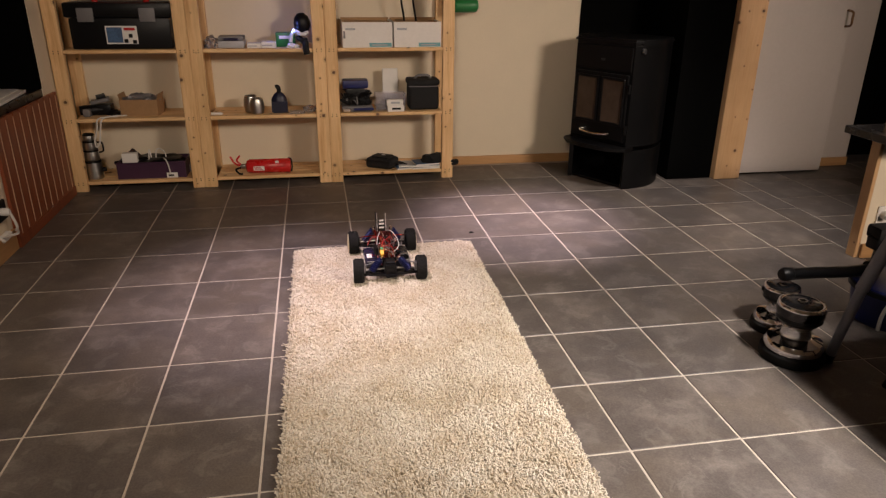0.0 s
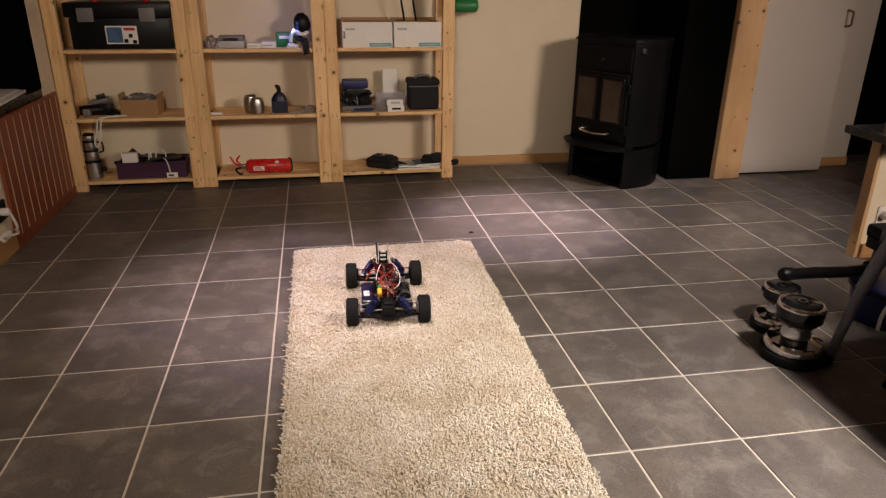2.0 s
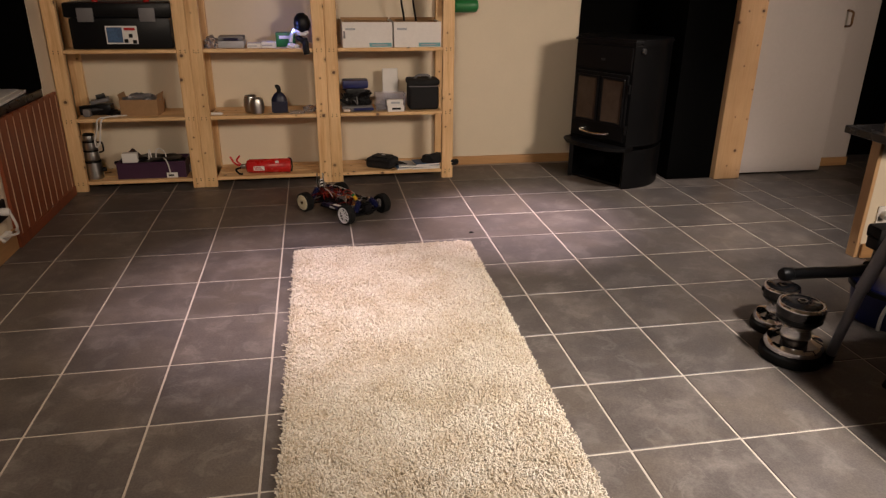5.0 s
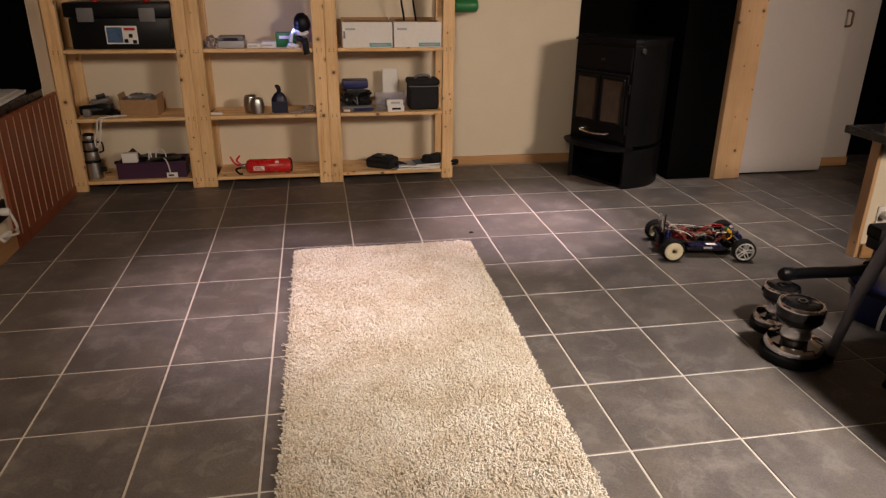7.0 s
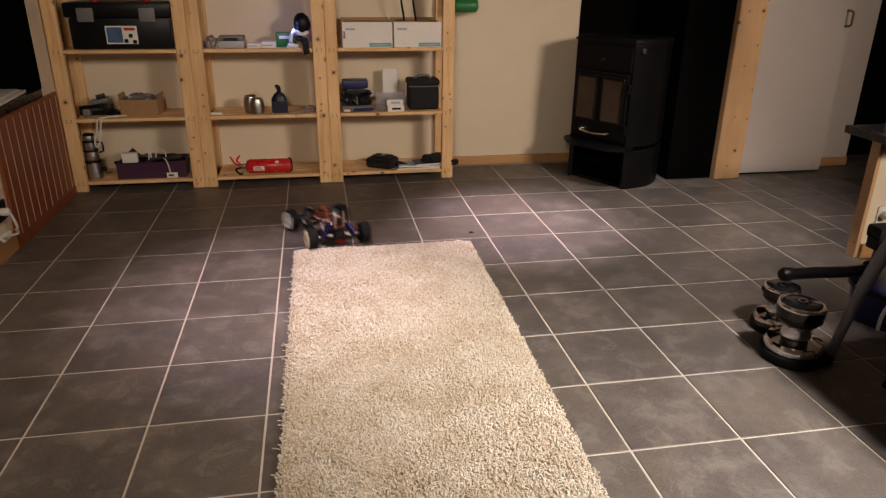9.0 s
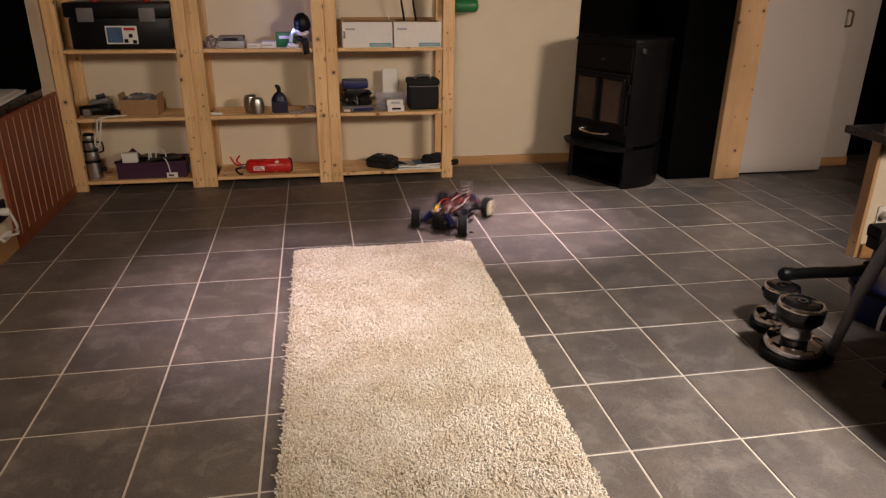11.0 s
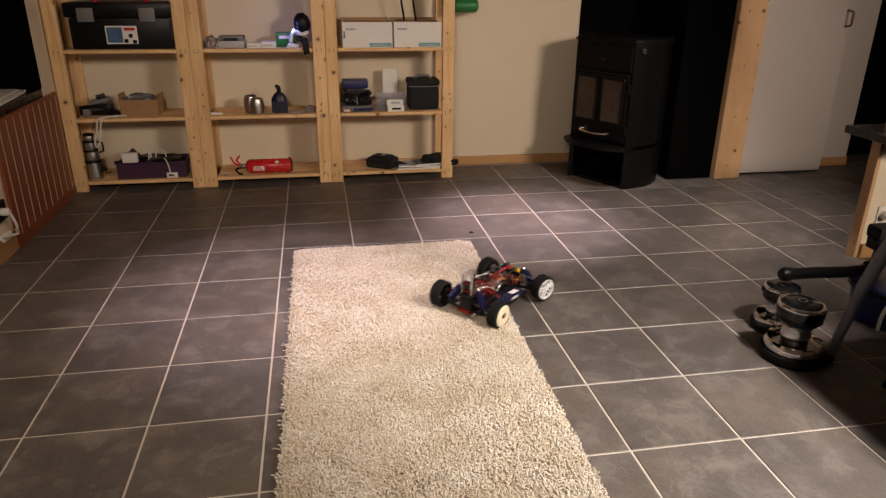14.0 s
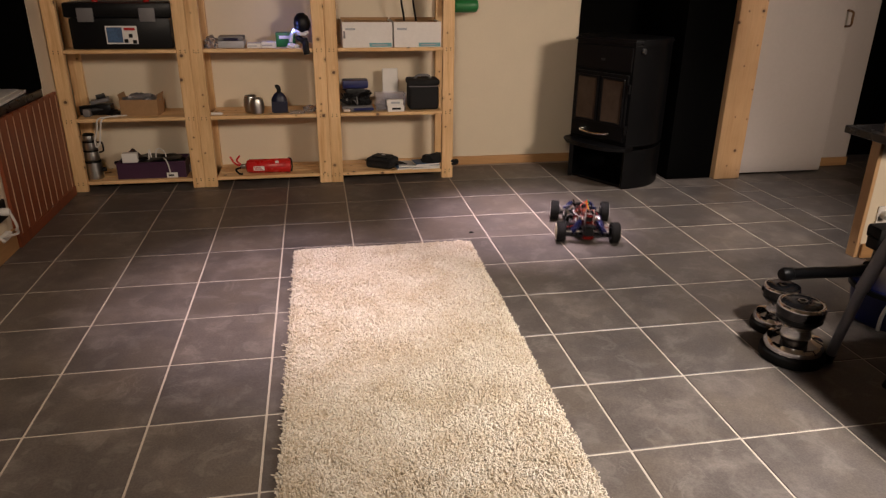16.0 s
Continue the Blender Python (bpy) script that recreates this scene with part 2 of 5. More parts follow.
def smooth_line(pts, steps=6):
    pts = [Vector(q) for q in pts]
    if len(pts) < 3:
        return pts
    out = []
    for i in range(len(pts) - 1):
        p0, p1, p2, p3 = pts[max(0, i - 1)], pts[i], pts[i + 1], pts[min(len(pts) - 1, i + 2)]
        for k in range(steps):
            t = k / steps
            out.append(0.5 * (2 * p1 + (p2 - p0) * t + (2 * p0 - 5 * p1 + 4 * p2 - p3) * t * t + (3 * p1 - p0 - 3 * p2 + p3) * t ** 3))
    return out + [pts[-1]]


def tube(bm, pts, r, n=8, steps=6):
    line = smooth_line(pts, steps)
    rings, side = [], None
    for i, q in enumerate(line):
        d = (line[min(i + 1, len(line) - 1)] - line[max(i - 1, 0)]).normalized()
        if side is None:
            side = d.orthogonal().normalized()
        side = (side - d * side.dot(d)).normalized()
        up = d.cross(side)
        rings.append([bm.verts.new(q + r * (side * math.cos(2 * math.pi * k / n) + up * math.sin(2 * math.pi * k / n))) for k in range(n)])
    for a, b in zip(rings, rings[1:]):
        for k in range(n):
            bm.faces.new((a[k], a[(k + 1) % n], b[(k + 1) % n], b[k]))
    bm.faces.new(rings[0][::-1]), bm.faces.new(rings[-1])
    return bm


def rod(bm, a, b, r, n=8):
    return tube(bm, [a, b], r, n)


def prism(bm, outline, z0, z1, bev=0.0):
    """An outline in x and y, drawn up from z0 to z1."""
    low = [bm.verts.new((x, y, z0)) for x, y in outline]
    high = [bm.verts.new((x, y, z1)) for x, y in outline]
    k = len(outline)
    faces = [bm.faces.new(low[::-1]), bm.faces.new(high)]
    for i in range(k):
        faces.append(bm.faces.new((low[i], low[(i + 1) % k], high[(i + 1) % k], high[i])))
    if bev:
        edges = [e for e in {e for f in faces for e in f.edges} if (e.verts[0].co.z == e.verts[1].co.z)]
        bmesh.ops.bevel(bm, geom=edges, offset=bev, segments=2, affect="EDGES")
    return bm


def lumpy(bm, size, seed, rough=0.25, sub=3, base=0.0):
    """A soft irregular heap that rests on base."""
    r = bmesh.ops.create_icosphere(bm, subdivisions=sub, radius=1.0)
    off = Vector((seed * 3.7, seed * 1.3, seed * 7.1))
    for v in r["verts"]:
        k = 1 + rough * noise.noise(v.co * 1.7 + off) + rough * 0.5 * noise.noise(v.co * 4.0 + off)
        q = v.co * k
        v.co = Vector((q.x * size[0], q.y * size[1], max(base, base + size[2] * (q.z + 0.35))))
    return bm


def B():
    return bmesh.new()


def part(name, bm, material, parent=None, label="", smooth=False, m=None):
    bmesh.ops.recalc_face_normals(bm, faces=bm.faces)
    me = bpy.data.meshes.new(name)
    bm.to_mesh(me)
    bm.free()
    me.materials.append(material)
    if smooth:
        me.polygons.foreach_set("use_smooth", [True] * len(me.polygons))
        me.set_sharp_from_angle(angle=radians(38))
    ob = new(name, me)
    if parent is not None:
        ob.parent = parent
    if m is not None:
        ob.matrix_basis = m
    if label:
        ob["label"] = label
    return ob


def thing(name, m, label, category, group=""):
    ob = new(name)
    ob.empty_display_size = 0.05
    ob.matrix_basis = m
    return tagged(ob, label, category, group)


def single(name, bm, material, m, label, category, group="", smooth=False):
    return tagged(part(name, bm, material, None, "", smooth, m), label, category, group)


def structure(name, bm, material, label):
    return tagged(part(name, bm, material), label, "", "", "structure")


# ---- the room ----
NORTH, WEST, EAST, SOUTH, TOP = 1.375, -1.22, 4.6, -4.7, 2.35


def build_room():
    structure("wall_north", box(B(), WEST - 0.5, NORTH, -0.02, 4.72, NORTH + 0.12, TOP), PLASTER, "cream painted plaster wall behind the shelves")
    bm = B()
    box(bm, WEST - 0.12, SOUTH, -0.02, WEST, 0.905, 0.575)
    box(bm, WEST - 0.12, 0.905, -0.02, WEST, NORTH, TOP)
    box(bm, WEST - 0.12, SOUTH, 2.0, WEST, 0.905, TOP)
    box(bm, WEST - 0.12, SOUTH, 0.575, WEST, -1.6, 2.0)
    structure("wall_west", bm, PLASTER, "cream painted plaster wall with a wide dark window")
    # south and east walls and ceiling are unseen, added to bounce light
    structure("wall_south", box(B(), WEST - 0.12, SOUTH - 0.12, -0.02, 4.72, SOUTH, TOP), PLASTER, "cream painted plaster wall")
    structure("wall_east", box(B(), EAST, SOUTH, -0.02, EAST + 0.12, NORTH, TOP), PLASTER, "cream painted plaster wall")
    structure("ceiling", box(B(), WEST - 0.6, SOUTH - 0.12, TOP, 4.72, NORTH + 0.12, TOP + 0.1), CEILING_PAINT, "unseen white ceiling added to bounce light")
    # night window over the black sill
    win = structure("window_1", box(B(), WEST - 0.46, -1.6, 0.62, WEST - 0.44, 0.96, 2.0), BLACK_GLOSS, "black night window behind a deep sill")
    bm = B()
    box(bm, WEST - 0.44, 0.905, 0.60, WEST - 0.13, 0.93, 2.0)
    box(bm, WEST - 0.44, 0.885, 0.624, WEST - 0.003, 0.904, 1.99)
    part("window_frame", bm, BLACK_WALL_AND_DARK, win)
    structure("window_sill", box(B(), WEST - 0.46, -1.6, 0.578, WEST - 0.004, 0.90, 0.622, 0.004), BLACK_TOP, "black laminate window sill")
    # black chimney wall, timber casing, cupboard door and passage
    bm = B()
    box(bm, 1.905, NORTH - 0.02, 0.0, 2.36, NORTH - 0.002, TOP)
    structure("firewall_panel", bm, BLACK_WALL_AND_DARK, "matt black fire-proof wall panel")
    structure("chimney_wall", box(B(), 2.36, 0.832, 0.0, 2.66, NORTH - 0.004, TOP), BLACK_WALL_AND_DARK, "matt black chimney wall beside the stove")
    structure("timber_casing", box(B(), 2.662, 0.785, 0.0, 2.838, 0.86, TOP, 0.004), OAK_Z, "pale varnished pine post casing")
    structure("wall_closet", box(B(), 2.662, 0.905, 0.0, 3.50, NORTH - 0.004, TOP), PLASTER, "cream painted closet wall")
    structure("wall_passage", box(B(), 3.502, 1.0, 0.0, 3.77, NORTH - 0.004, TOP), DOOR_PAINT, "grey-white painted wall end in the passage")
    # darkness of the open room beyond, put in as a black block
    structure("wall_dark", box(B(), 3.77, 1.24, 0.0, EAST - 0.002, NORTH - 0.004, TOP), BLACK_WALL_AND_DARK, "black block standing in for the dark opening past the passage")
    door = structure("door_1", box(B(), 2.842, 0.862, 0.012, 3.47, 0.90, 2.05, 0.003), DOOR_PAINT, "smooth grey-white cupboard door")
    bm = tube(B(), [(3.432, 0.862, 1.02), (3.432, 0.815, 1.01), (3.432, 0.812, 0.975), (3.432, 0.815, 0.935), (3.432, 0.862, 0.925)], 0.007, 8)
    part("door_handle", bm, BRASS_DARK, door, "dark bronze bow handle", True)
    # skirting
    structure("baseboard", box(B(), 1.02, NORTH - 0.016, 0.0, 1.90, NORTH - 0.002, 0.058, 0.003), TRIM_X, "varnished wooden skirting board")
    structure("baseboard_passage", box(B(), 3.502, 0.984, 0.0, 3.772, 0.998, 0.058, 0.003), TRIM_X, "varnished wooden skirting board")
    structure("baseboard_west", box(B(), WEST + 0.002, SOUTH, 0.0, WEST + 0.016, 0.186, 0.10, 0.003), TRIM_Y, "varnished wooden skirting board")
    # low half wall with black counter
    structure("half_wall", box(B(), 2.639, -0.514, 0.0, EAST - 0.002, -0.47, 0.566), PLASTER, "low white half wall beside the passage")
    structure("half_wall_casing", box(B(), 2.618, -0.517, 0.0, 2.637, -0.462, 0.568, 0.002), OAK_Z, "varnished pine end casing of the half wall")
    structure("half_wall_counter", box(B(), 2.515, -0.70, 0.568, EAST - 0.004, -0.40, 0.602, 0.004), BLACK_TOP, "black laminate counter on the half wall")
    structure("half_wall_post", box(B(), 2.70, -0.50, 0.604, 2.80, -0.42, TOP, 0.003), OAK_Z, "varnished pine post on the counter")
    structure("half_wall_baseboard", box(B(), 2.641, -0.530, 0.0, EAST - 0.004, -0.516, 0.07, 0.003), TRIM_X, "varnished wooden skirting board")


build_room()


def beadboard_panel():
    """Red-brown stained boards with pale routed grooves."""
    p = thing("beadboard_panel", pose(WEST + 0.003, 0.0, 0.0), "red-brown stained beadboard panel under the black sill", "wall panel")
    ys = [0.192] + [0.2475 + 0.0838 * i for i in range(10)] + [1.035]
    for a, b in zip(ys, ys[1:]):
        part("board", box(B(), 0.0, a + 0.0035, 0.0, 0.016, b - 0.0035, 0.588, 0.0015), RED_WOOD, p)
    for y in ys[1:-1]:
        part("groove_strip", box(B(), 0.0, y - 0.0033, 0.055, 0.0172, y + 0.0033, 0.572), GROOVE, p, "pale groove strip")
    part("base_rail", box(B(), 0.0175, ys[0], 0.0, 0.022, ys[-1], 0.052, 0.002), RED_WOOD, p)


GROOVE = plain("pale_groove", (0.52, 0.36, 0.25), 0.7)
beadboard_panel()


# ---- shelving ----
BAYS = [(-1.212, -0.486), (-0.485, 0.262), (0.263, 1.020)]
LEVELS = [0.060, 0.424, 0.800, 1.18, 1.56]


def shelving_unit(x0, x1, label):
    w = x1 - x0
    u = thing("shelving_unit", pose(x0, 1.068, 0.0), label, "shelf", "pine shelving units along the wall")
    for x in (0.0, w - 0.070):
        for y in (0.0, 0.268):
            part("post", box(B(), x, y, 0.0, x + 0.070, y + 0.034, 1.78, 0.003), PINE_Z, u)
        for z in LEVELS:
            for dx in (0.022, 0.048):
                for dz in (-0.005, -0.017):
                    part("screw", lathe(B(), [(0, -0.001), (0.0032, -0.001), (0.0032, 0.0006), (0, 0.0012)], 8, pose(x + dx, -0.0002, z + dz, 90, 0, 0)), BRASS_DARK, u)
    for z in LEVELS:
        for k in range(3):
            y = 0.004 + k * 0.100
            part("slat", box(B(), 0.0705, y, z - 0.020, w - 0.0705, y + 0.092, z, 0.002), PINE_X, u)
    return u


shelving_unit(*BAYS[0], "raw pine shelving unit with toolbox, carton and purple crate")
shelving_unit(*BAYS[1], "raw pine shelving unit with bottle, pots and fire extinguisher")
shelving_unit(*BAYS[2], "raw pine shelving unit with white cartons and black bags")


# ---- stove ----
def stove():
    """Cast stove with bowed sides, a glazed double door, a hearth ledge and an open log bay."""
    a = math.degrees(math.atan2(0.37, -0.226)) - 180
    s = thing("wood_stove", pose(1.867, 0.835, 0.0, 0, 0, a), "black cast-iron wood stove with smoky brown double glass door", "stove")
    hw, d = 0.217, 0.39

    def outline(w, d0, d1, bow, n=9):
        """Flat front at y = d0, sides bowed out by bow, back at y = d1."""
        right = [(w + bow * math.sin(math.pi * i / n), d0 + (d1 - d0) * i / n) for i in range(n + 1)]
        return right + [(-x, y) for x, y in reversed(right)]

    part("body", prism(B(), outline(hw - 0.012, 0.006, d, 0.055), 0.262, 0.835, 0.006), STOVE_IRON, s, smooth=True)
    part("top_plate", prism(B(), outline(hw - 0.006, -0.004, d + 0.004, 0.056), 0.836, 0.870, 0.012), STOVE_IRON, s, smooth=True)
    part("hearth_ledge", prism(B(), [(hw + 0.01, 0.06), (hw + 0.01, -0.02), (0.16, -0.085), (0.06, -0.105), (-0.06, -0.105), (-0.16, -0.085), (-hw - 0.02, -0.02), (-hw - 0.02, 0.06)], 0.236, 0.260, 0.005), STOVE_IRON, s, smooth=True)
    for sg in (1, -1):
        side = [(sg * (hw - 0.012 + 0.055 * math.sin(math.pi * i / 9)), 0.006 + (d - 0.006) * i / 9) for i in range(10)]
        inner = [(sg * (hw - 0.035 + 0.05 * math.sin(math.pi * i / 9)), 0.02 + (d - 0.03) * i / 9) for i in range(10)]
        part("side_leg", prism(B(), side + inner[::-1], 0.0, 0.236, 0.003), STOVE_IRON, s, smooth=True)
    part("back_plate", box(B(), -hw + 0.03, d - 0.02, 0.0, hw - 0.03, d - 0.004, 0.236), STOVE_IRON, s)
    part("log_bay_floor", box(B(), -hw + 0.03, 0.03, 0.004, hw - 0.03, d - 0.021, 0.018), STOVE_IRON, s)
    door = part("door", box(B(), -0.190, -0.012, 0.285, 0.190, 0.005, 0.675, 0.004), STOVE_IRON, s)
    for sg in (1, -1):
        x = sg * 0.0915
        part("door_glass", box(B(), x - 0.070, -0.0165, 0.395, x + 0.070, -0.0125, 0.640, 0.001), STOVE_GLASS, door, "smoky brown glass pane, tinted for its lit interior")
        fr = B()
        box(fr, x - 0.084, -0.022, 0.380, x - 0.070, -0.0126, 0.655, 0.002)
        box(fr, x + 0.070, -0.022, 0.380, x + 0.084, -0.0126, 0.655, 0.002)
        box(fr, x - 0.0695, -0.022, 0.640, x + 0.0695, -0.0126, 0.655, 0.002)
        box(fr, x - 0.0695, -0.022, 0.380, x + 0.0695, -0.0126, 0.395, 0.002)
        part("glass_frame", fr, STOVE_IRON, door)
    part("handle", tube(B(), [(-0.10, -0.014, 0.335), (-0.095, -0.045, 0.328), (0.0, -0.055, 0.318), (0.095, -0.045, 0.328), (0.10, -0.014, 0.335)], 0.007), CHROME, door, "polished steel bow handle", True)
    for z in (0.36, 0.60):
        part("hinge", lathe(B(), [(0, z - 0.025), (0.009, z - 0.025), (0.009, z + 0.025), (0, z + 0.025)], 12, pose(0.200, -0.008, 0)), STOVE_IRON, door, smooth=True)
    part("front_panel", box(B(), -0.195, -0.001, 0.690, 0.195, 0.006, 0.828, 0.003), STOVE_IRON, s)
    part("emblem", box(B(), -0.018, -0.0035, 0.742, 0.012, -0.0012, 0.756, 0.001), DULL_STEEL, s, "small dull grey emblem")
    part("air_knob", lathe(B(), [(0, 0), (0.017, 0), (0.019, 0.006), (0.015, 0.014), (0, 0.016)], 20, pose(0.226, 0.052, 0.808, 0, 76, 0)), DULL_STEEL, s, "round dull grey air knob", True)
    part("seam_band", prism(B(), outline(hw - 0.010, 0.004, d, 0.056), 0.261, 0.267), STOVE_IRON, s, smooth=True)


stove()


# ---- rug ----
def rug():
    x0, x1, y0, y1 = 0.056, 0.868, -2.55, -0.075
    r = thing("shag_rug", pose(0, 0, 0), "cream shaggy runner rug on the tiled floor", "rug")
    part("backing", prism(B(), [(x0 - 0.003, y0 + 0.006), (x1 - 0.034, y0 + 0.006), (x1 + 0.006, y1 - 0.006), (x0 + 0.016, y1 - 0.006)], 0.001, 0.0178), YARN, r, "dense cream woven base")
    rng = np.random.default_rng(4)
    step = 0.0050
    gx, gy = np.meshgrid(np.arange(x0, x1, step), np.arange(y0, y1, step))
    n = gx.size
    px = gx.ravel() + rng.uniform(-0.004, 0.004, n)
    py = gy.ravel() + rng.uniform(-0.004, 0.004, n)
    low = np.sin(px * 9 + np.sin(py * 7)) * np.cos(py * 8 + 1.3 * np.sin(px * 11))
    clump = np.sin(px * 61 + 2 * np.sin(py * 37)) * np.cos(py * 53 + 2 * np.sin(px * 47))
    tuft = np.sin(px * 118 + 2.6 * np.sin(py * 71 + 1.7 * np.sin(px * 29))) * np.cos(py * 131 + 2.6 * np.sin(px * 83 + 1.9 * np.sin(py * 23)))
    # neighbouring yarns fall the same way
    flow = 3.2 * np.sin(px * 67 + 2.2 * np.sin(py * 43)) + 3.2 * np.cos(py * 61 + 2.2 * np.sin(px * 51))
    ang = rng.uniform(0, 2 * np.pi, n)
    lean = rng.uniform(0.001, 0.0075, n)
    edge = np.minimum.reduce([px - x0, x1 - px, y1 - py])
    stray = (edge < 0.010) & (rng.uniform(0, 1, n) < 0.18)
    out = np.where(stray & (x1 - px > 0.012), rng.uniform(0.003, 0.012, n), np.where(edge < 0.012, 0.004, 0.0))
    out = np.where(stray & (px - x0 < 0.010) & (rng.uniform(0, 1, n) < 0.14), rng.uniform(0.014, 0.028, n), out)
    side = np.where(px - x0 < 0.012, np.pi, np.where(x1 - px < 0.012, 0.0, np.pi / 2))
    hgt = rng.uniform(0.0185, 0.0230, n) + 0.0015 * low + 0.0022 * clump + 0.0013 * tuft - np.where(edge < 0.012, 0.006, 0)
    lx = np.cos(ang) * lean + np.where(edge > 0.015, 0.0055, 0.002) * np.cos(flow) + np.cos(side) * out
    ly = np.sin(ang) * lean + np.where(edge > 0.015, 0.0055, 0.002) * np.sin(flow) + np.sin(side) * out
    rad = rng.uniform(0.0025, 0.0038, n)
    spin = rng.uniform(0, 2 * np.pi, n)
    verts = np.zeros((n, 10, 3))
    for k, (h, f, rr) in enumerate(((0.3, 0.0, 0.7), (0.74, 0.45, 1.1), (0.95, 0.9, 1.25))):
        for j in range(3):
            a = spin + j * 2 * np.pi / 3 + k * 0.6
            verts[:, k * 3 + j, 0] = px + lx * f + np.cos(a) * rad * rr
            verts[:, k * 3 + j, 1] = py + ly * f + np.sin(a) * rad * rr
            verts[:, k * 3 + j, 2] = 0.003 + hgt * h
    verts[:, 9, 0], verts[:, 9, 1], verts[:, 9, 2] = px + lx, py + ly, 0.0042 + hgt * 1.04
    # the rug is a little wider at its far end
    far = (verts[:, :, 1] + 1.8) / 1.75
    mid = (verts[:, :, 0] - x0) / (x1 - x0)
    verts[:, :, 0] += (1 - mid) * (far * 0.014 - 0.005) + mid * (far * 0.030 - 0.014)
    tri = []
    for k in range(2):
        for j in range(3):
            a, b, c, d = k * 3 + j, k * 3 + (j + 1) % 3, k * 3 + 3 + (j + 1) % 3, k * 3 + 3 + j
            tri += [(a, b, c), (a, c, d)]
    tri += [(6, 7, 9), (7, 8, 9), (8, 6, 9)]
    tri = np.array(tri)
    faces = (tri[None] + (np.arange(n) * 10)[:, None, None]).reshape(-1, 3)
    me = bpy.data.meshes.new("shag")
    me.vertices.add(n * 10)
    me.vertices.foreach_set("co", verts.reshape(-1))
    me.loops.add(faces.size)
    me.loops.foreach_set("vertex_index", faces.reshape(-1).astype(np.int32))
    me.polygons.add(len(faces))
    me.polygons.foreach_set("loop_start", np.arange(0, faces.size, 3, dtype=np.int32))
    me.update(calc_edges=True)
    me.materials.append(YARN)
    ob = new("shag", me)
    ob.parent = r
    tagged(ob, "long cream and beige wool pile", "", "", "stuff")


rug()


# ---- things on the shelves: first unit ----
Z1, Z2, Z3 = LEVELS[0], LEVELS[1], LEVELS[2]


def toolbox():
    t = thing("toolbox", pose(-0.836, 1.09, Z3), "large black plastic toolbox with red handle on the shelf", "toolbox")
    body = B()
    box(body, -0.262, 0.012, 0.0, 0.262, 0.25, 0.165, 0.012, 2)
    part("body", body, BLACK_PLASTIC, t, "", True)
    part("lid", box(B(), -0.280, 0.0, 0.166, 0.280, 0.258, 0.245, 0.016, 2), BLACK_PLASTIC, t, "", True)
    for x in (-0.165, 0.150):
        part("latch", box(B(), x - 0.042, -0.010, 0.145, x + 0.042, -0.0005, 0.218, 0.005, 2), GREY_PLASTIC, t, "grey plastic latch", True)
    lab = part("sticker", box(B(), -0.080, 0.009, 0.028, 0.084, 0.0118, 0.124, 0.001), PAPER, t, "white sticker with a picture and plain bars")
    part("picture", prism(B(), [(-0.074, 0.0085), (0.006, 0.0085), (0.006, 0.0089), (-0.074, 0.0089)], 0.036, 0.116), BLUE_INK, lab, "blue tool picture")
    part("red_bar", box(B(), 0.016, 0.0080, 0.100, 0.074, 0.0089, 0.114, 0.002), RED_PLASTIC, lab, "red bar")
    for x, z in ((0.022, 0.045), (0.048, 0.072), (0.066, 0.040)):
        part("dark_patch", box(B(), x - 0.010, 0.0080, z - 0.010, x + 0.010, 0.0089, z + 0.010, 0.002), BLACK_PLASTIC, lab)
    h = B()
    tube(h, [(-0.13, 0.10, 0.24), (-0.13, 0.10, 0.275), (0.0, 0.10, 0.285), (0.13, 0.10, 0.275), (0.13, 0.10, 0.24)], 0.014, 10)
    part("handle", h, RED_PLASTIC, t, "red carrying handle", True)


def open_carton(name, m, w, d, h, mat, label, wall=0.004, category="box"):
    c = thing(name, m, label, category)
    part("base", box(B(), -w / 2, 0, 0, w / 2, d, 0.004), mat, c)
    part("front", box(B(), -w / 2, 0, 0.0042, w / 2, wall, h), mat, c)
    part("back", box(B(), -w / 2, d - wall, 0.0042, w / 2, d, h), mat, c)
    for s in (1, -1):
        part("side", box(B(), s * w / 2 - (wall if s > 0 else 0), wall, 0.0042, s * w / 2 + (wall if s < 0 else 0), d - wall, h), mat, c)
    return c


def brown_carton():
    c = open_carton("cardboard_box", pose(-0.812, 1.135, Z2, 0, 0, -4), 0.208, 0.14, 0.092, CARTON_BROWN, "open brown cardboard box full of small hardware")
    for sg in (1, -1):
        part("flap", box(B(), -0.0015, 0.012, 0.0, 0.0015, 0.128, 0.030, turn=pose(sg * 0.103, 0, 0.0925, 0, sg * 16, 0)), CARTON_BROWN, c)
    part("contents", lumpy(B(), (0.088, 0.052, 0.034), 3, 0.7, 3, 0.072), GREY_PLASTIC, c, "grey jumble of fittings", True, m=pose(0, 0.07, 0))
    for k, (x, y) in enumerate(((-0.05, 0.05), (-0.01, 0.08), (0.03, 0.05), (0.06, 0.09))):
        part("fitting", lathe(B(), [(0, 0), (0.011, 0), (0.012, 0.016), (0.007, 0.022), (0.007, 0.036), (0, 0.037)], 12, pose(x, y, 0.088 + 0.004 * (k % 2), 60 - 40 * k, 25 * k, 0)), STEEL if k % 2 else LIGHT_GREY, c, "", True)


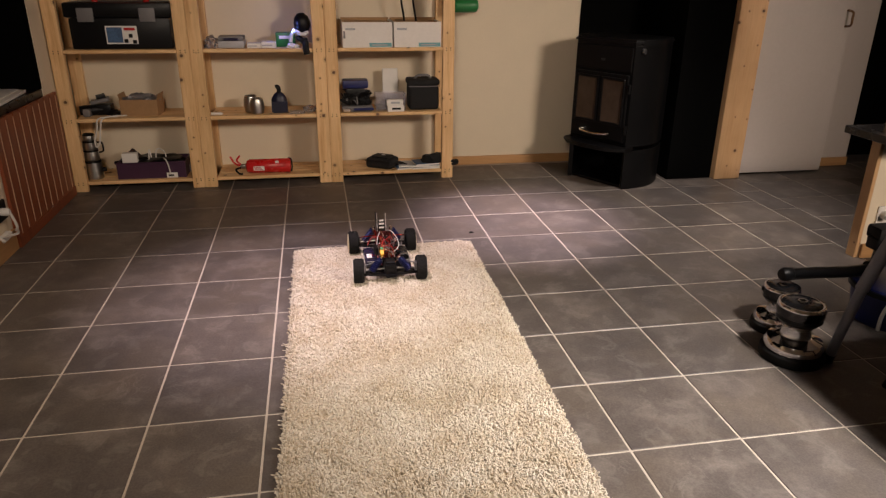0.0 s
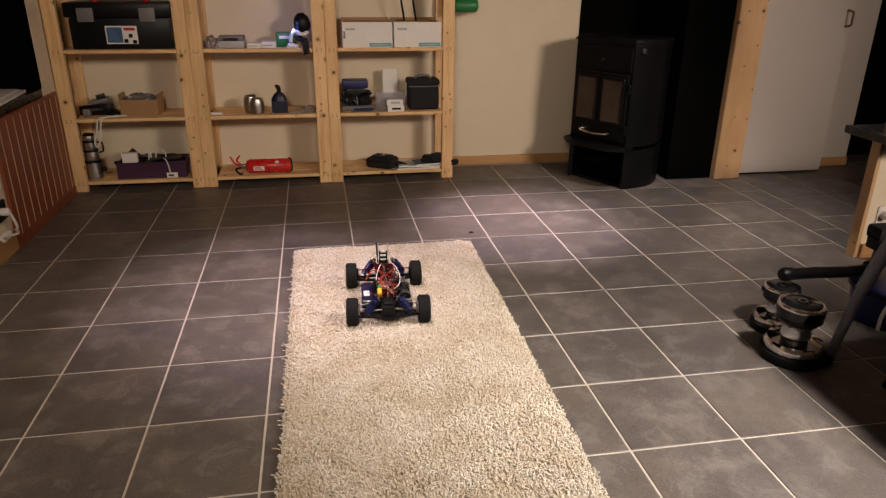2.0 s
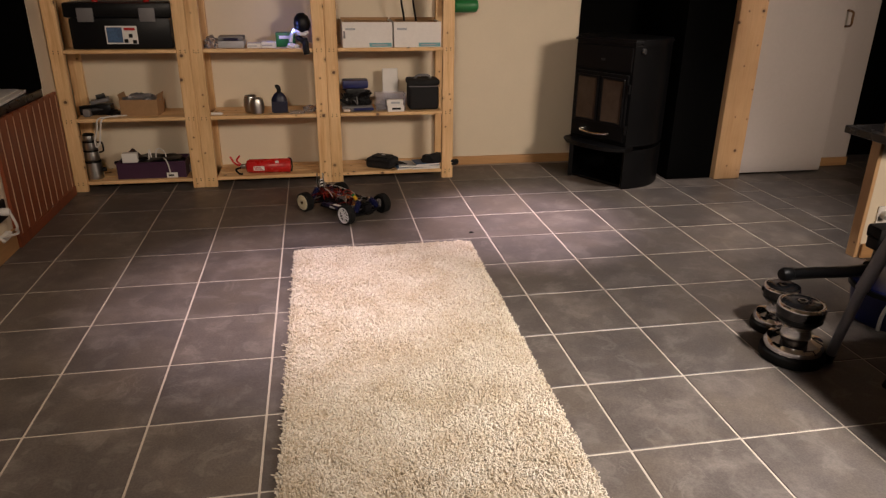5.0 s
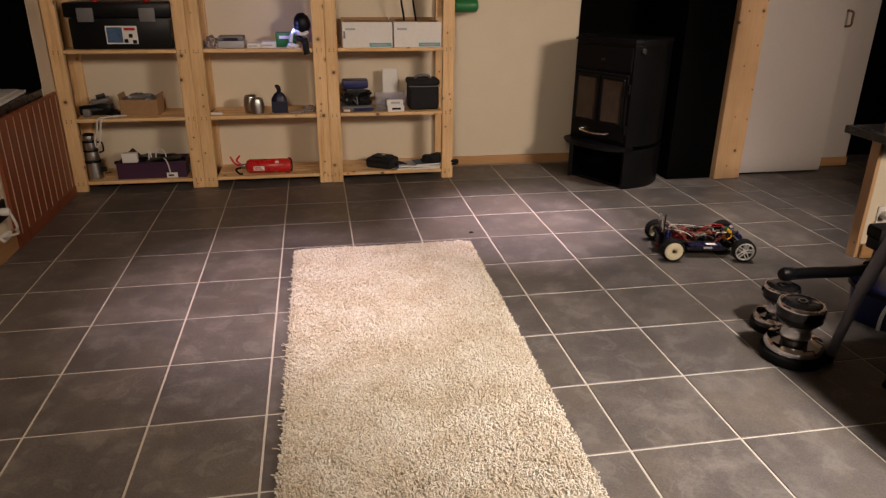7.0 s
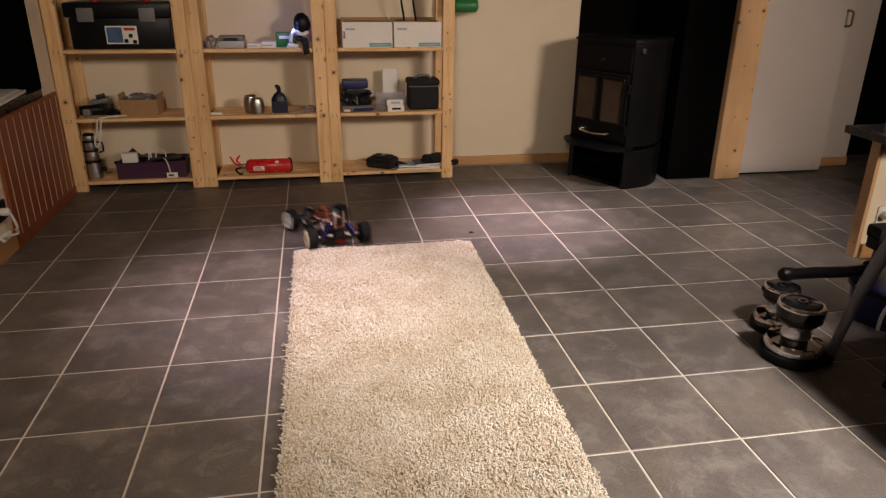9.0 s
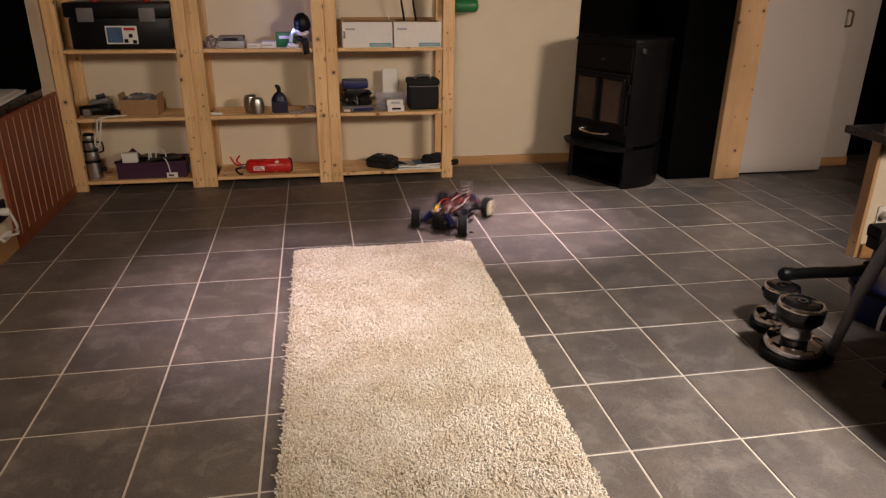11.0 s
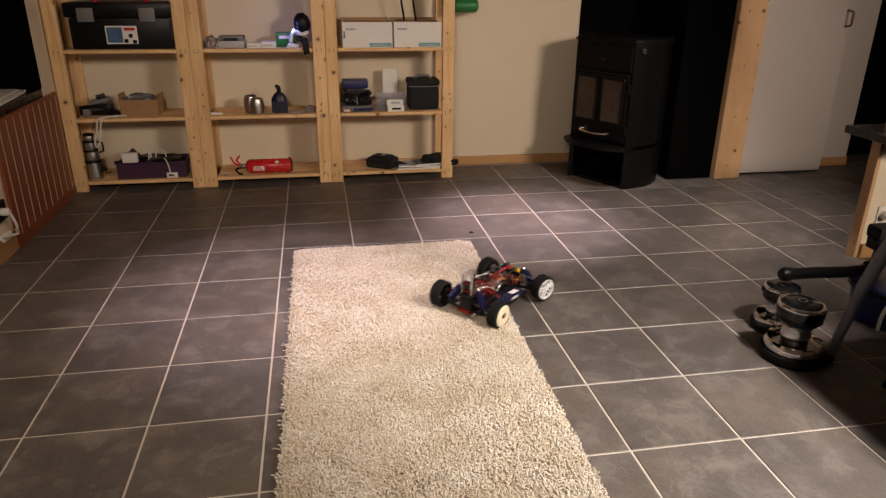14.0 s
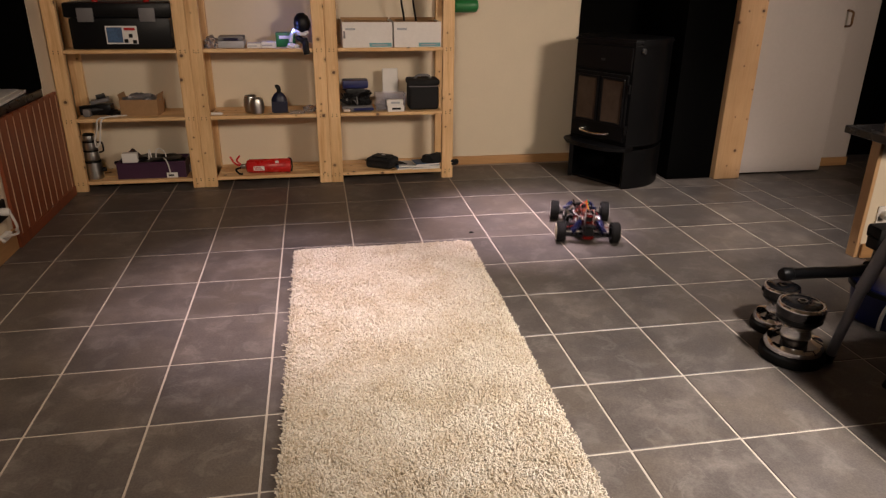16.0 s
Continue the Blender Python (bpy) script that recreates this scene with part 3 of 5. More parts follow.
def clutter_and_cable():
    t = thing("power_drill", pose(-1.085, 1.15, Z2), "small black power tool lying on the shelf", "tool")
    part("motor_housing", lathe(B(), [(0, 0), (0.026, 0.0), (0.030, 0.02), (0.030, 0.085), (0.022, 0.10), (0.014, 0.125), (0, 0.125)], 18, pose(-0.055, 0.02, 0.031, 0, 90, 12)), BLACK_PLASTIC, t, "", True)
    part("grip", box(B(), -0.03, -0.03, 0.002, 0.01, 0.025, 0.045, 0.010, 2), GREY_PLASTIC, t, "", True)
    part("chuck", lathe(B(), [(0, 0), (0.013, 0.0), (0.009, 0.03), (0, 0.03)], 14, pose(0.068, 0.046, 0.031, 0, 90, 12)), STEEL, t, "", True)
    single("black_tray", box(B(), -0.075, -0.05, 0, 0.075, 0.05, 0.032, 0.008, 2), BLACK_PLASTIC, pose(-1.075, 1.27, Z2), "low black plastic tray on the shelf", "tray", smooth=True)
    g = thing("charger", pose(-1.035, 1.215, Z2 + 0.0), "angular black charger with a grey top on the shelf", "charger")
    part("base", box(B(), -0.06, -0.035, 0.0, 0.06, 0.045, 0.060, 0.010, 2), BLACK_PLASTIC, g, "", True)
    part("cradle", box(B(), -0.050, -0.030, 0.0, 0.052, 0.032, 0.022, 0.006, 2, pose(0, 0, 0.0605, 0, -10, 8) @ pose(0, 0, 0.008)), GREY_PLASTIC, g, "grey tilted cradle", True)
    part("battery", box(B(), -0.022, -0.022, 0.0, 0.028, 0.020, 0.024, 0.004, 2, pose(0.004, 0, 0.090, 0, -10, 20)), BLACK_PLASTIC, g, "", True)
    single("black_adapter", lumpy(B(), (0.045, 0.035, 0.022), 5, 0.4), BLACK_PLASTIC, pose(-0.965, 1.20, Z2), "small black power adapter on the shelf", "adapter", smooth=True)
    bm = tube(B(), [(-0.93, 1.10, Z2 + 0.006), (-0.98, 1.085, Z2 + 0.008), (-1.025, 1.066, Z2 - 0.002), (-1.035, 1.055, Z2 - 0.06), (-1.055, 1.052, Z2 - 0.12), (-1.050, 1.052, Z2 - 0.155), (-1.030, 1.052, Z2 - 0.13), (-1.012, 1.055, Z2 - 0.04), (-0.995, 1.066, Z2 + 0.004), (-0.94, 1.12, Z2 + 0.006), (-0.88, 1.125, Z2 + 0.006)], 0.0045, 7)
    single("white_cable", bm, WIRE_WHITE, pose(0, 0, 0), "white cable hanging over the shelf edge", "cable", smooth=True)


def cook_pot_stack():
    t = thing("camping_pots", pose(-1.115, 1.150, Z1), "stack of steel camping pots with black lids", "pots")
    prof = [(0.048, 0.0, 0.105), (0.042, 0.110, 0.060), (0.040, 0.172, 0.052), (0.032, 0.226, 0.036)]
    for r, z, h in prof:
        pot = part("pot", lathe(B(), [(0, z), (r * 0.9, z), (r, z + 0.006), (r, z + h * 0.6), (r * 0.93, z + h * 0.85), (r * 0.93, z + h - 0.006), (0, z + h - 0.006)], 26), STEEL, t, "brushed steel pot", True)
        part("lid", lathe(B(), [(0, z + h - 0.0055), (r * 0.96, z + h - 0.0055), (r * 0.96, z + h + 0.002), (r * 0.8, z + h + 0.0045), (0, z + h + 0.0045)], 26), BLACK_PLASTIC, pot, "black lid", True)
    part("knob", lathe(B(), [(0, 0), (0.012, 0), (0.015, 0.012), (0.010, 0.026), (0, 0.028)], 14, pose(0.046, -0.01, 0.055, 0, 90, 0)), BLACK_PLASTIC, t, "", True)
    part("side_handle", tube(B(), [(0.040, 0, 0.215), (0.066, 0, 0.212), (0.068, 0, 0.165), (0.044, 0, 0.155)], 0.005), BLACK_PLASTIC, t, "", True)


def purple_crate():
    c = open_carton("purple_crate", pose(-0.785, 1.100, Z1), 0.385, 0.20, 0.095, PURPLE, "dark purple plastic crate full of cables and parts", 0.006, "crate")
    part("rim", box(B(), -0.197, -0.006, 0.090, 0.197, -0.0005, 0.099, 0.002), PURPLE, c)
    part("tangle", lumpy(B(), (0.165, 0.080, 0.030), 9, 0.8, 3, 0.075), BLACK_PLASTIC, c, "black cable tangle", True, m=pose(0.01, 0.10, 0))
    part("white_carton", box(B(), -0.165, 0.035, 0.085, -0.080, 0.075, 0.145, 0.002), PAPER, c, "small white carton")
    roof = prism(B(), [(-0.062, 0.0), (0.062, 0.0), (0.004, 0.060)], 0.0, 0.055)
    part("folded_flap", roof, MAROON, c, "dark maroon folded carton flap", m=pose(-0.125, 0.135, 0.096, 90, 0, 0))
    for k, pts in enumerate(([(0.02, 0.06, 0.10), (0.03, 0.05, 0.155), (0.05, 0.05, 0.165), (0.075, 0.05, 0.145), (0.08, 0.06, 0.10)], [(0.06, 0.04, 0.11), (0.085, 0.0, 0.112), (0.10, -0.012, 0.075), (0.105, -0.012, 0.03)], [(-0.02, 0.06, 0.10), (-0.012, 0.06, 0.16), (-0.005, 0.07, 0.10)])):
        part("white_lead", tube(B(), pts, 0.0038, 6), WIRE_WHITE, c, "white lead", True)
    tag = part("tag", box(B(), 0.083, -0.013, 0.003, 0.145, -0.0065, 0.034, 0.002), PAPER, c, "white tag with a plain bar")
    part("tag_bar", box(B(), 0.095, -0.0142, 0.014, 0.125, -0.0132, 0.023), BLACK_PLASTIC, tag)
    single("grey_carton", box(B(), -0.03, -0.03, 0, 0.03, 0.03, 0.045, 0.003), GREY_PLASTIC, pose(-0.588, 1.35 - 0.10, Z1), "small grey carton on the bottom shelf", "box")


toolbox(), brown_carton(), clutter_and_cable(), cook_pot_stack(), purple_crate()


# ---- second unit ----
def middle_top():
    bag = B()
    lumpy(bag, (0.050, 0.045, 0.048), 12, 0.7)
    single("plastic_bag", bag, CLEAR, pose(-0.358, 1.15, Z3), "crumpled clear plastic bag on the shelf", "bag", smooth=False)
    t = thing("grey_case", pose(-0.262, 1.115, Z3), "flat grey plastic case on the shelf", "case")
    part("base", box(B(), -0.072, 0, 0, 0.072, 0.12, 0.040, 0.006, 2), LIGHT_GREY, t, "", True)
    part("lid", box(B(), -0.070, 0.002, 0.0405, 0.070, 0.118, 0.064, 0.006, 2), GREY_PLASTIC, t, "", True)
    part("handle", box(B(), -0.040, -0.008, 0.042, 0.040, -0.0005, 0.056, 0.003), BLUE_SHRINK, t, "blue handle")
    for x, w, h in ((-0.137, 0.078, 0.028), (-0.055, 0.082, 0.034)):
        b = thing("white_packet", pose(x, 1.105, Z3), "small flat white packet on the shelf", "box", "white packets")
        part("sleeve", box(B(), -w / 2, 0, 0, w / 2, 0.07, h, 0.003), PAPER, b)
        part("band", box(B(), -w / 2 + 0.005, -0.0012, h * 0.3, w / 2 - 0.02, -0.0002, h * 0.55), LIGHT_GREY, b, "grey bar")
    g = thing("green_box", pose(0.040, 1.165, Z3), "dark green plastic box with a white label", "box")
    part("shell", box(B(), -0.055, 0, 0, 0.055, 0.09, 0.078, 0.005, 2), GREEN_PLASTIC, g, "", True)
    part("label", box(B(), -0.035, -0.0014, 0.045, 0.030, -0.0004, 0.062), PAPER, g, "white label bar")
    # black headset with pale straps, hanging over the edge
    h = thing("helmet_lamp", pose(0.125, 1.12, Z3), "black round lamp head with white straps and blue light", "lamp")
    dome = B()
    lathe(dome, [(0, 0.0), (0.034, 0.0), (0.046, 0.02), (0.048, 0.045), (0.040, 0.075), (0.022, 0.095), (0, 0.10)], 22, pose(0.020, 0.03, 0.092, 10, -8, 0))
    part("head", dome, BLACK_PLASTIC, h, "", True)
    part("neck", tube(B(), [(0.02, 0.03, 0.10), (0.0, 0.03, 0.06), (0.02, 0.01, 0.02), (0.03, -0.03, 0.006)], 0.012, 8), BLACK_PLASTIC, h, "", True)
    part("strap", tube(B(), [(0.045, 0.0, 0.085), (0.01, -0.02, 0.075), (-0.02, -0.005, 0.09), (-0.045, 0.0, 0.075), (-0.055, 0.0, 0.03)], 0.011, 7), WHITE_PLASTIC, h, "white strap", True)
    part("buckle", lumpy(B(), (0.035, 0.028, 0.018), 21, 0.5), WHITE_PLASTIC, h, "white padding", True, m=pose(-0.045, -0.008, 0.0))
    part("flap", tube(B(), [(0.03, -0.03, 0.03), (0.028, -0.062, 0.006), (0.035, -0.067, -0.03)], 0.018, 8), BLACK_CLOTH, h, "", True)
    part("band", tube(B(), [(-0.02, -0.012, 0.06), (0.0, -0.032, 0.045), (0.04, -0.025, 0.05)], 0.010, 7), BLACK_CLOTH, h, "", True)
    part("diode", lathe(B(), [(0, 0), (0.009, 0), (0.009, 0.004), (0, 0.007)], 12, pose(-0.036, -0.014, 0.094, 0, -60, 0)), BLUE_LED, h, "glowing blue diode", True)


def middle_shelf():
    for x, y, h in ((-0.190, 1.185, 0.096), (-0.150, 1.125, 0.088)):
        p = thing("steel_cup", pose(x, y, Z2), "round brushed steel cup on the pine shelf", "cup", "steel cups")
        part("bowl", lathe(B(), [(0, 0), (0.030, 0), (0.037, 0.006), (0.043, h * 0.45), (0.040, h * 0.75), (0.034, h), (0.030, h - 0.002), (0.034, h * 0.7), (0, 0.012)], 28), STEEL, p, "", True)
        part("rim", lathe(B(), [(0.032, h - 0.004), (0.0365, h - 0.002), (0.0365, h + 0.002), (0.032, h + 0.002), (0.032, h - 0.004)], 28), CHROME, p, "", True)
    b = thing("oil_bottle", pose(-0.020, 1.14, Z2), "dark blue plastic bottle with a bent black spout", "bottle")
    sh = B()
    prism(sh, [(-0.046, -0.022), (0.046, -0.022), (0.046, 0.022), (-0.046, 0.022)], 0.0, 0.072, 0.006)
    lathe(sh, [(0.046, 0.066), (0.044, 0.085), (0.030, 0.108), (0.016, 0.120), (0, 0.120)], 18, Matrix.Diagonal((1, 0.55, 1, 1)))
    part("shell", sh, INK_BLUE, b, "", True)
    part("spout", tube(B(), [(0, 0, 0.115), (0, 0, 0.140), (-0.006, 0, 0.152), (-0.018, 0, 0.150)], 0.0125, 12), BLACK_PLASTIC, b, "", True)
    single("bubble_packet", lumpy(B(), (0.036, 0.030, 0.030), 31, 0.4), CLEAR, pose(0.150, 1.15, Z2), "bluish clear plastic packet on the shelf", "packet", smooth=True)
    single("blister_pack", box(B(), -0.045, -0.02, 0, 0.045, 0.02, 0.014, 0.004, 2), CLEAR, pose(0.082, 1.11, Z2), "flat clear blister pack on the shelf", "packet", smooth=True)
    single("glue_tube", lathe(B(), [(0, -0.034), (0.009, -0.034), (0.009, 0.022), (0.004, 0.026), (0.004, 0.034), (0, 0.034)], 12, pose(0, 0, 0.0095, 0, 90, 0)), WHITE_PLASTIC, pose(-0.378, 1.10, Z2), "small white tube lying on the shelf", "tube", smooth=True)


def fire_extinguisher():
    e = thing("fire_extinguisher", pose(-0.115, 1.135, Z1 + 0.043, 0, 0, -2), "red fire extinguisher lying on the bottom shelf", "fire extinguisher")
    lay = pose(0, 0, 0, 0, 90, 0)
    part("cylinder", lathe(B(), [(0, -0.135), (0.018, -0.134), (0.034, -0.126), (0.0425, -0.108), (0.0425, 0.125), (0.040, 0.132), (0.036, 0.133), (0.036, 0.128), (0, 0.126)], 30, lay), RED_PAINT, e, "", True)
    lab = part("label", box(B(), -0.085, -0.0432, -0.018, -0.020, -0.0422, 0.008), PAPER, e, "white label with plain bars")
    for k in range(3):
        part("label_bar", box(B(), -0.080, -0.0442, -0.014 + k * 0.007, -0.030 - 0.006 * k, -0.0434, -0.011 + k * 0.007), RED_PLASTIC, lab)
    part("patch", box(B(), 0.045, -0.0352, 0.024, 0.066, -0.0335, 0.038), PAPER, e, "white patch")
    part("neck", lathe(B(), [(0.014, -0.136), (0.016, -0.150), (0.011, -0.168), (0, -0.168)], 16, lay), STEEL, e, "steel valve", True)
    part("lever", tube(B(), [(-0.160, 0, 0.008), (-0.185, 0, 0.035), (-0.165, 0, 0.066)], 0.006, 7), RED_PAINT, e, "", True)
    part("grip", tube(B(), [(-0.168, 0, 0.004), (-0.200, 0, 0.020), (-0.222, 0, 0.062)], 0.006, 7), RED_PAINT, e, "", True)
    part("hose", tube(B(), [(-0.165, -0.01, -0.006), (-0.190, -0.03, -0.012), (-0.170, -0.045, -0.034), (-0.150, -0.046, -0.034)], 0.006, 7), BLACK_PLASTIC, e, "", True)
    part("base_ring", tube(B(), [(0.136, 0, -0.038), (0.142, 0.0, 0.0), (0.136, 0, 0.040), (0.118, 0, 0.046)], 0.004, 6), BLACK_PLASTIC, e, "", True)


middle_top(), middle_shelf(), fire_extinguisher()


# ---- third unit ----
def white_carton(x0, x1, label):
    w, h = x1 - x0, 0.142
    c = thing("white_carton", pose((x0 + x1) / 2, 1.085, Z3), label, "box", "white cartons side by side")
    part("front", box(B(), -w / 2, 0, 0, w / 2, 0.005, h, 0.001), CARTON_WHITE, c)
    part("back", box(B(), -w / 2, 0.235, 0, w / 2, 0.24, h + 0.012, 0.001), CARTON_BROWN, c)
    for s in (-1, 1):
        xa = -w / 2 if s < 0 else w / 2 - 0.005
        part("side", box(B(), xa, 0.0052, 0, xa + 0.005, 0.2348, h, 0.001), CARTON_WHITE, c)
    part("base", box(B(), -w / 2 + 0.006, 0.0055, 0.0, w / 2 - 0.006, 0.2345, 0.006), CARTON_BROWN, c)
    part("torn_flap", box(B(), -w / 2 + 0.01, 0.02, h - 0.012, w / 2 - 0.01, 0.16, h - 0.007, turn=pose(0, 0, 0.0, 3, 2, 0)), CARTON_BROWN, c, "torn brown inner flap")
    part("stripe", box(B(), w / 2 - 0.135, -0.0016, 0.004, w / 2 - 0.006, -0.0004, 0.026), TEAL, c, "teal printed stripe")
    part("print_bar", box(B(), -w / 2 + 0.018, -0.0016, h - 0.045, -w / 2 + 0.075, -0.0004, h - 0.033), INK, c, "grey print bar")
    part("print_bar", box(B(), w / 2 - 0.120, -0.0026, 0.011, w / 2 - 0.030, -0.0018, 0.018), INK, c)
    return c


def right_shelves():
    a = white_carton(0.364, 0.654, "white open carton with teal stripe and torn flaps")
    # shade inside the grip hole, put on the carton as a thin grey patch
    part("hand_hole", prism(B(), [(-0.139, -0.0012), (-0.128, -0.0012), (-0.128, -0.0004), (-0.139, -0.0004)], 0.052, 0.092), GREY_PLASTIC, a, "grey patch painting the shade in the grip hole")
    white_carton(0.663, 0.943, "white open carton with teal stripe holding black cables")
    for k, x in enumerate((0.725, 0.795)):
        bm = tube(B(), [(x + 0.022, 1.20, Z3 + 0.008), (x + 0.012, 1.19, Z3 + 0.14), (x - 0.006, 1.19, Z3 + 0.26), (x - 0.016, 1.20, Z3 + 0.37)], 0.006, 8)
        single("black_cable", bm, BLACK_PLASTIC, pose(0, 0, 0), "black cable rising out of the carton", "cable", "cables from the carton", True)
    # middle shelf
    d = thing("blue_case", pose(0.430, 1.130, Z2), "black gadget with a blue lid on the shelf", "case")
    part("body", box(B(), -0.056, 0.01, 0.036, 0.060, 0.10, 0.134, 0.012, 2), BLACK_PLASTIC, d, "", True)
    part("coil", lumpy(B(), (0.078, 0.045, 0.045), 43, 0.75, 3), BLACK_CLOTH, d, "tangled black leads", True, m=pose(0.0, 0.03, 0.036, 0, 0, 8))
    part("coil", lumpy(B(), (0.076, 0.040, 0.040), 47, 0.8, 3), BLACK_PLASTIC, d, "tangled black leads", True, m=pose(0.004, 0.035, 0.080, 0, 0, -6))
    for k in range(5):
        part("lead", tube(B(), [(-0.07 + 0.02 * k, 0.02, 0.06), (-0.08 + 0.035 * k, -0.028, 0.085 - 0.008 * k), (-0.05 + 0.03 * k, -0.026, 0.045), (-0.085 + 0.045 * k, -0.012, 0.110 - 0.01 * k)], 0.0035, 6), GREY_PLASTIC if k == 2 else BLACK_PLASTIC, d, "", True)
    part("lid", box(B(), -0.075, -0.004, 0.1345, 0.078, 0.104, 0.182, 0.010, 2), NAVY, d, "dark blue lid", True)
    part("foot", box(B(), -0.085, -0.03, 0.0, 0.10, 0.10, 0.0355, 0.006), GREY_PLASTIC, d, "", True)
    part("clasp", box(B(), -0.060, -0.016, 0.062, -0.044, 0.010, 0.078, 0.003), STEEL, d, "steel clasp")
    part("knob", lathe(B(), [(0, 0), (0.014, 0), (0.012, 0.016), (0, 0.016)], 14, pose(0.035, -0.0004, 0.075, 90, 0, 0)), BLACK_PLASTIC, d, "", True)
    part("chrome_bar", box(B(), -0.080, -0.042, 0.004, -0.035, -0.0305, 0.022, 0.003), CHROME, d, "bright steel bar")
    part("blue_strip", box(B(), -0.015, -0.044, 0.010, 0.105, -0.0305, 0.024, 0.003), NAVY, d, "blue strip")
    single("upright_card", box(B(), -0.048, 0, 0, 0.048, 0.014, 0.232, 0.003), PAPER, pose(0.655, 1.262, Z2, -4), "pale upright carton leaning on the wall", "box")
    t = thing("clear_tub", pose(0.640, 1.120, Z2), "clear plastic tub with small white boxes in it", "tub")
    sh = B()
    box(sh, -0.088, 0, 0.0, 0.088, 0.10, 0.004)
    box(sh, -0.090, 0, 0.0042, 0.090, 0.0025, 0.100)
    box(sh, -0.090, 0.0975, 0.0042, 0.090, 0.10, 0.100)
    box(sh, -0.090, 0.0027, 0.0042, -0.0875, 0.0973, 0.100)
    box(sh, 0.0875, 0.0027, 0.0042, 0.090, 0.0973, 0.100)
    part("shell", sh, CLEAR, t)
    part("rim", box(B(), -0.095, -0.005, 0.1002, 0.095, -0.0002, 0.107, 0.002), CLEAR, t)
    part("contents", lumpy(B(), (0.055, 0.035, 0.035), 41, 0.6, 3, 0.006), GREY_PLASTIC, t, "grey odds and ends", True, m=pose(-0.03, 0.05, 0))
    for k, (z, dx) in enumerate(((0.0, 0.0), (0.036, -0.006))):
        w = thing("white_small_box", pose(0.668 + dx, 1.082, Z2 + z), "small white box with dark plain print bars", "box", "small white boxes")
        part("sleeve", box(B(), -0.050, 0, 0, 0.050, 0.034, 0.035, 0.002), PAPER, w)
        part("print_bar", box(B(), -0.024, -0.0012, 0.012, 0.030, -0.0003, 0.024), INK if k else BLACK_PLASTIC, w)
    b = thing("camera_bag", pose(0.846, 1.115, Z2), "boxy black padded bag with a zipped lid", "bag")
    part("body", box(B(), -0.092, 0, 0, 0.092, 0.15, 0.145, 0.022, 3), BLACK_CLOTH, b, "", True)
    part("lid", box(B(), -0.097, -0.006, 0.1455, 0.097, 0.155, 0.182, 0.014, 2), BLACK_CLOTH, b, "", True)
    part("zip", tube(B(), [(-0.095, -0.003, 0.144), (0.0, -0.007, 0.143), (0.095, -0.003, 0.144)], 0.003, 6), GREY_PLASTIC, b, "", True)
    part("grip", tube(B(), [(-0.05, 0.07, 0.178), (-0.03, 0.06, 0.200), (0.03, 0.06, 0.200), (0.05, 0.07, 0.178)], 0.008, 8), GREY_PLASTIC, b, "grey carrying grip", True)
    # bottom shelf
    h = thing("black_bag", pose(0.590, 1.165, Z1), "soft black bag lying on the bottom shelf", "bag")
    part("pouch", box(B(), -0.098, -0.062, 0.0, 0.082, 0.075, 0.066, 0.030, 4), BLACK_CLOTH, h, "", True, m=pose(0, 0, 0, 0, 0, -30))
    part("top_flap", box(B(), -0.062, -0.040, 0.0662, 0.050, 0.050, 0.074, 0.0038, 3), BLACK_CLOTH, h, "", True, m=pose(0, 0, 0, 0, 0, -30))
    part("zip", tube(B(), [(-0.094, -0.064, 0.050), (0.0, -0.066, 0.052), (0.080, -0.064, 0.046)], 0.003, 6), BLACK_PLASTIC, h, "", True, m=pose(0, 0, 0, 0, 0, -30))
    part("badge", box(B(), -0.012, -0.0045, 0, 0.012, -0.0005, 0.008), LIGHT_GREY, h, "small pale badge", m=pose(0.0, -0.020, 0.080, -80, 0, -30))
    part("tail", tube(B(), [(0.07, -0.01, 0.03), (0.115, -0.02, 0.022), (0.15, -0.035, 0.010)], 0.013, 8), BLACK_CLOTH, h, "", True)
    for k, (x, y, a, w) in enumerate(((0.725, 1.13, 8, 0.12), (0.742, 1.14, -6, 0.11), (0.852, 1.125, 3, 0.17), (0.862, 1.13, -4, 0.16), (0.858, 1.13, 9, 0.15))):
        z = Z1 + (0.0 if k in (0, 2) else 0.011 if k in (1, 3) else 0.022)
        m = thing("magazine", pose(x, y, z, 0, 0, a), "glossy magazine with blue and white cover lying flat", "magazine", "magazines on the bottom shelf")
        part("pages", box(B(), -w / 2, -0.045, 0.0012, w / 2, 0.075, 0.0095), PAPER, m)
        part("cover", box(B(), -w / 2 - 0.001, -0.046, 0.0097, w / 2 + 0.001, 0.076, 0.0107), BLUE_INK if k in (0, 3, 4) else LIGHT_GREY, m, "printed cover")
        part("back_cover", box(B(), -w / 2 - 0.001, -0.046, 0.0, w / 2 + 0.001, 0.076, 0.001), PAPER, m)
    c = thing("cloth_cap", pose(0.905, 1.135, Z1 + 0.033), "black cloth cap on the magazines", "cap")
    part("crown", lumpy(B(), (0.075, 0.055, 0.042), 61, 0.4, 3), BLACK_CLOTH, c, "", True)
    part("strap", tube(B(), [(0.06, -0.02, 0.02), (0.10, -0.055, 0.014), (0.135, -0.075, 0.020), (0.140, -0.072, 0.004), (0.11, -0.06, -0.004)], 0.010, 7), BLACK_CLOTH, c, "", True)


right_shelves()


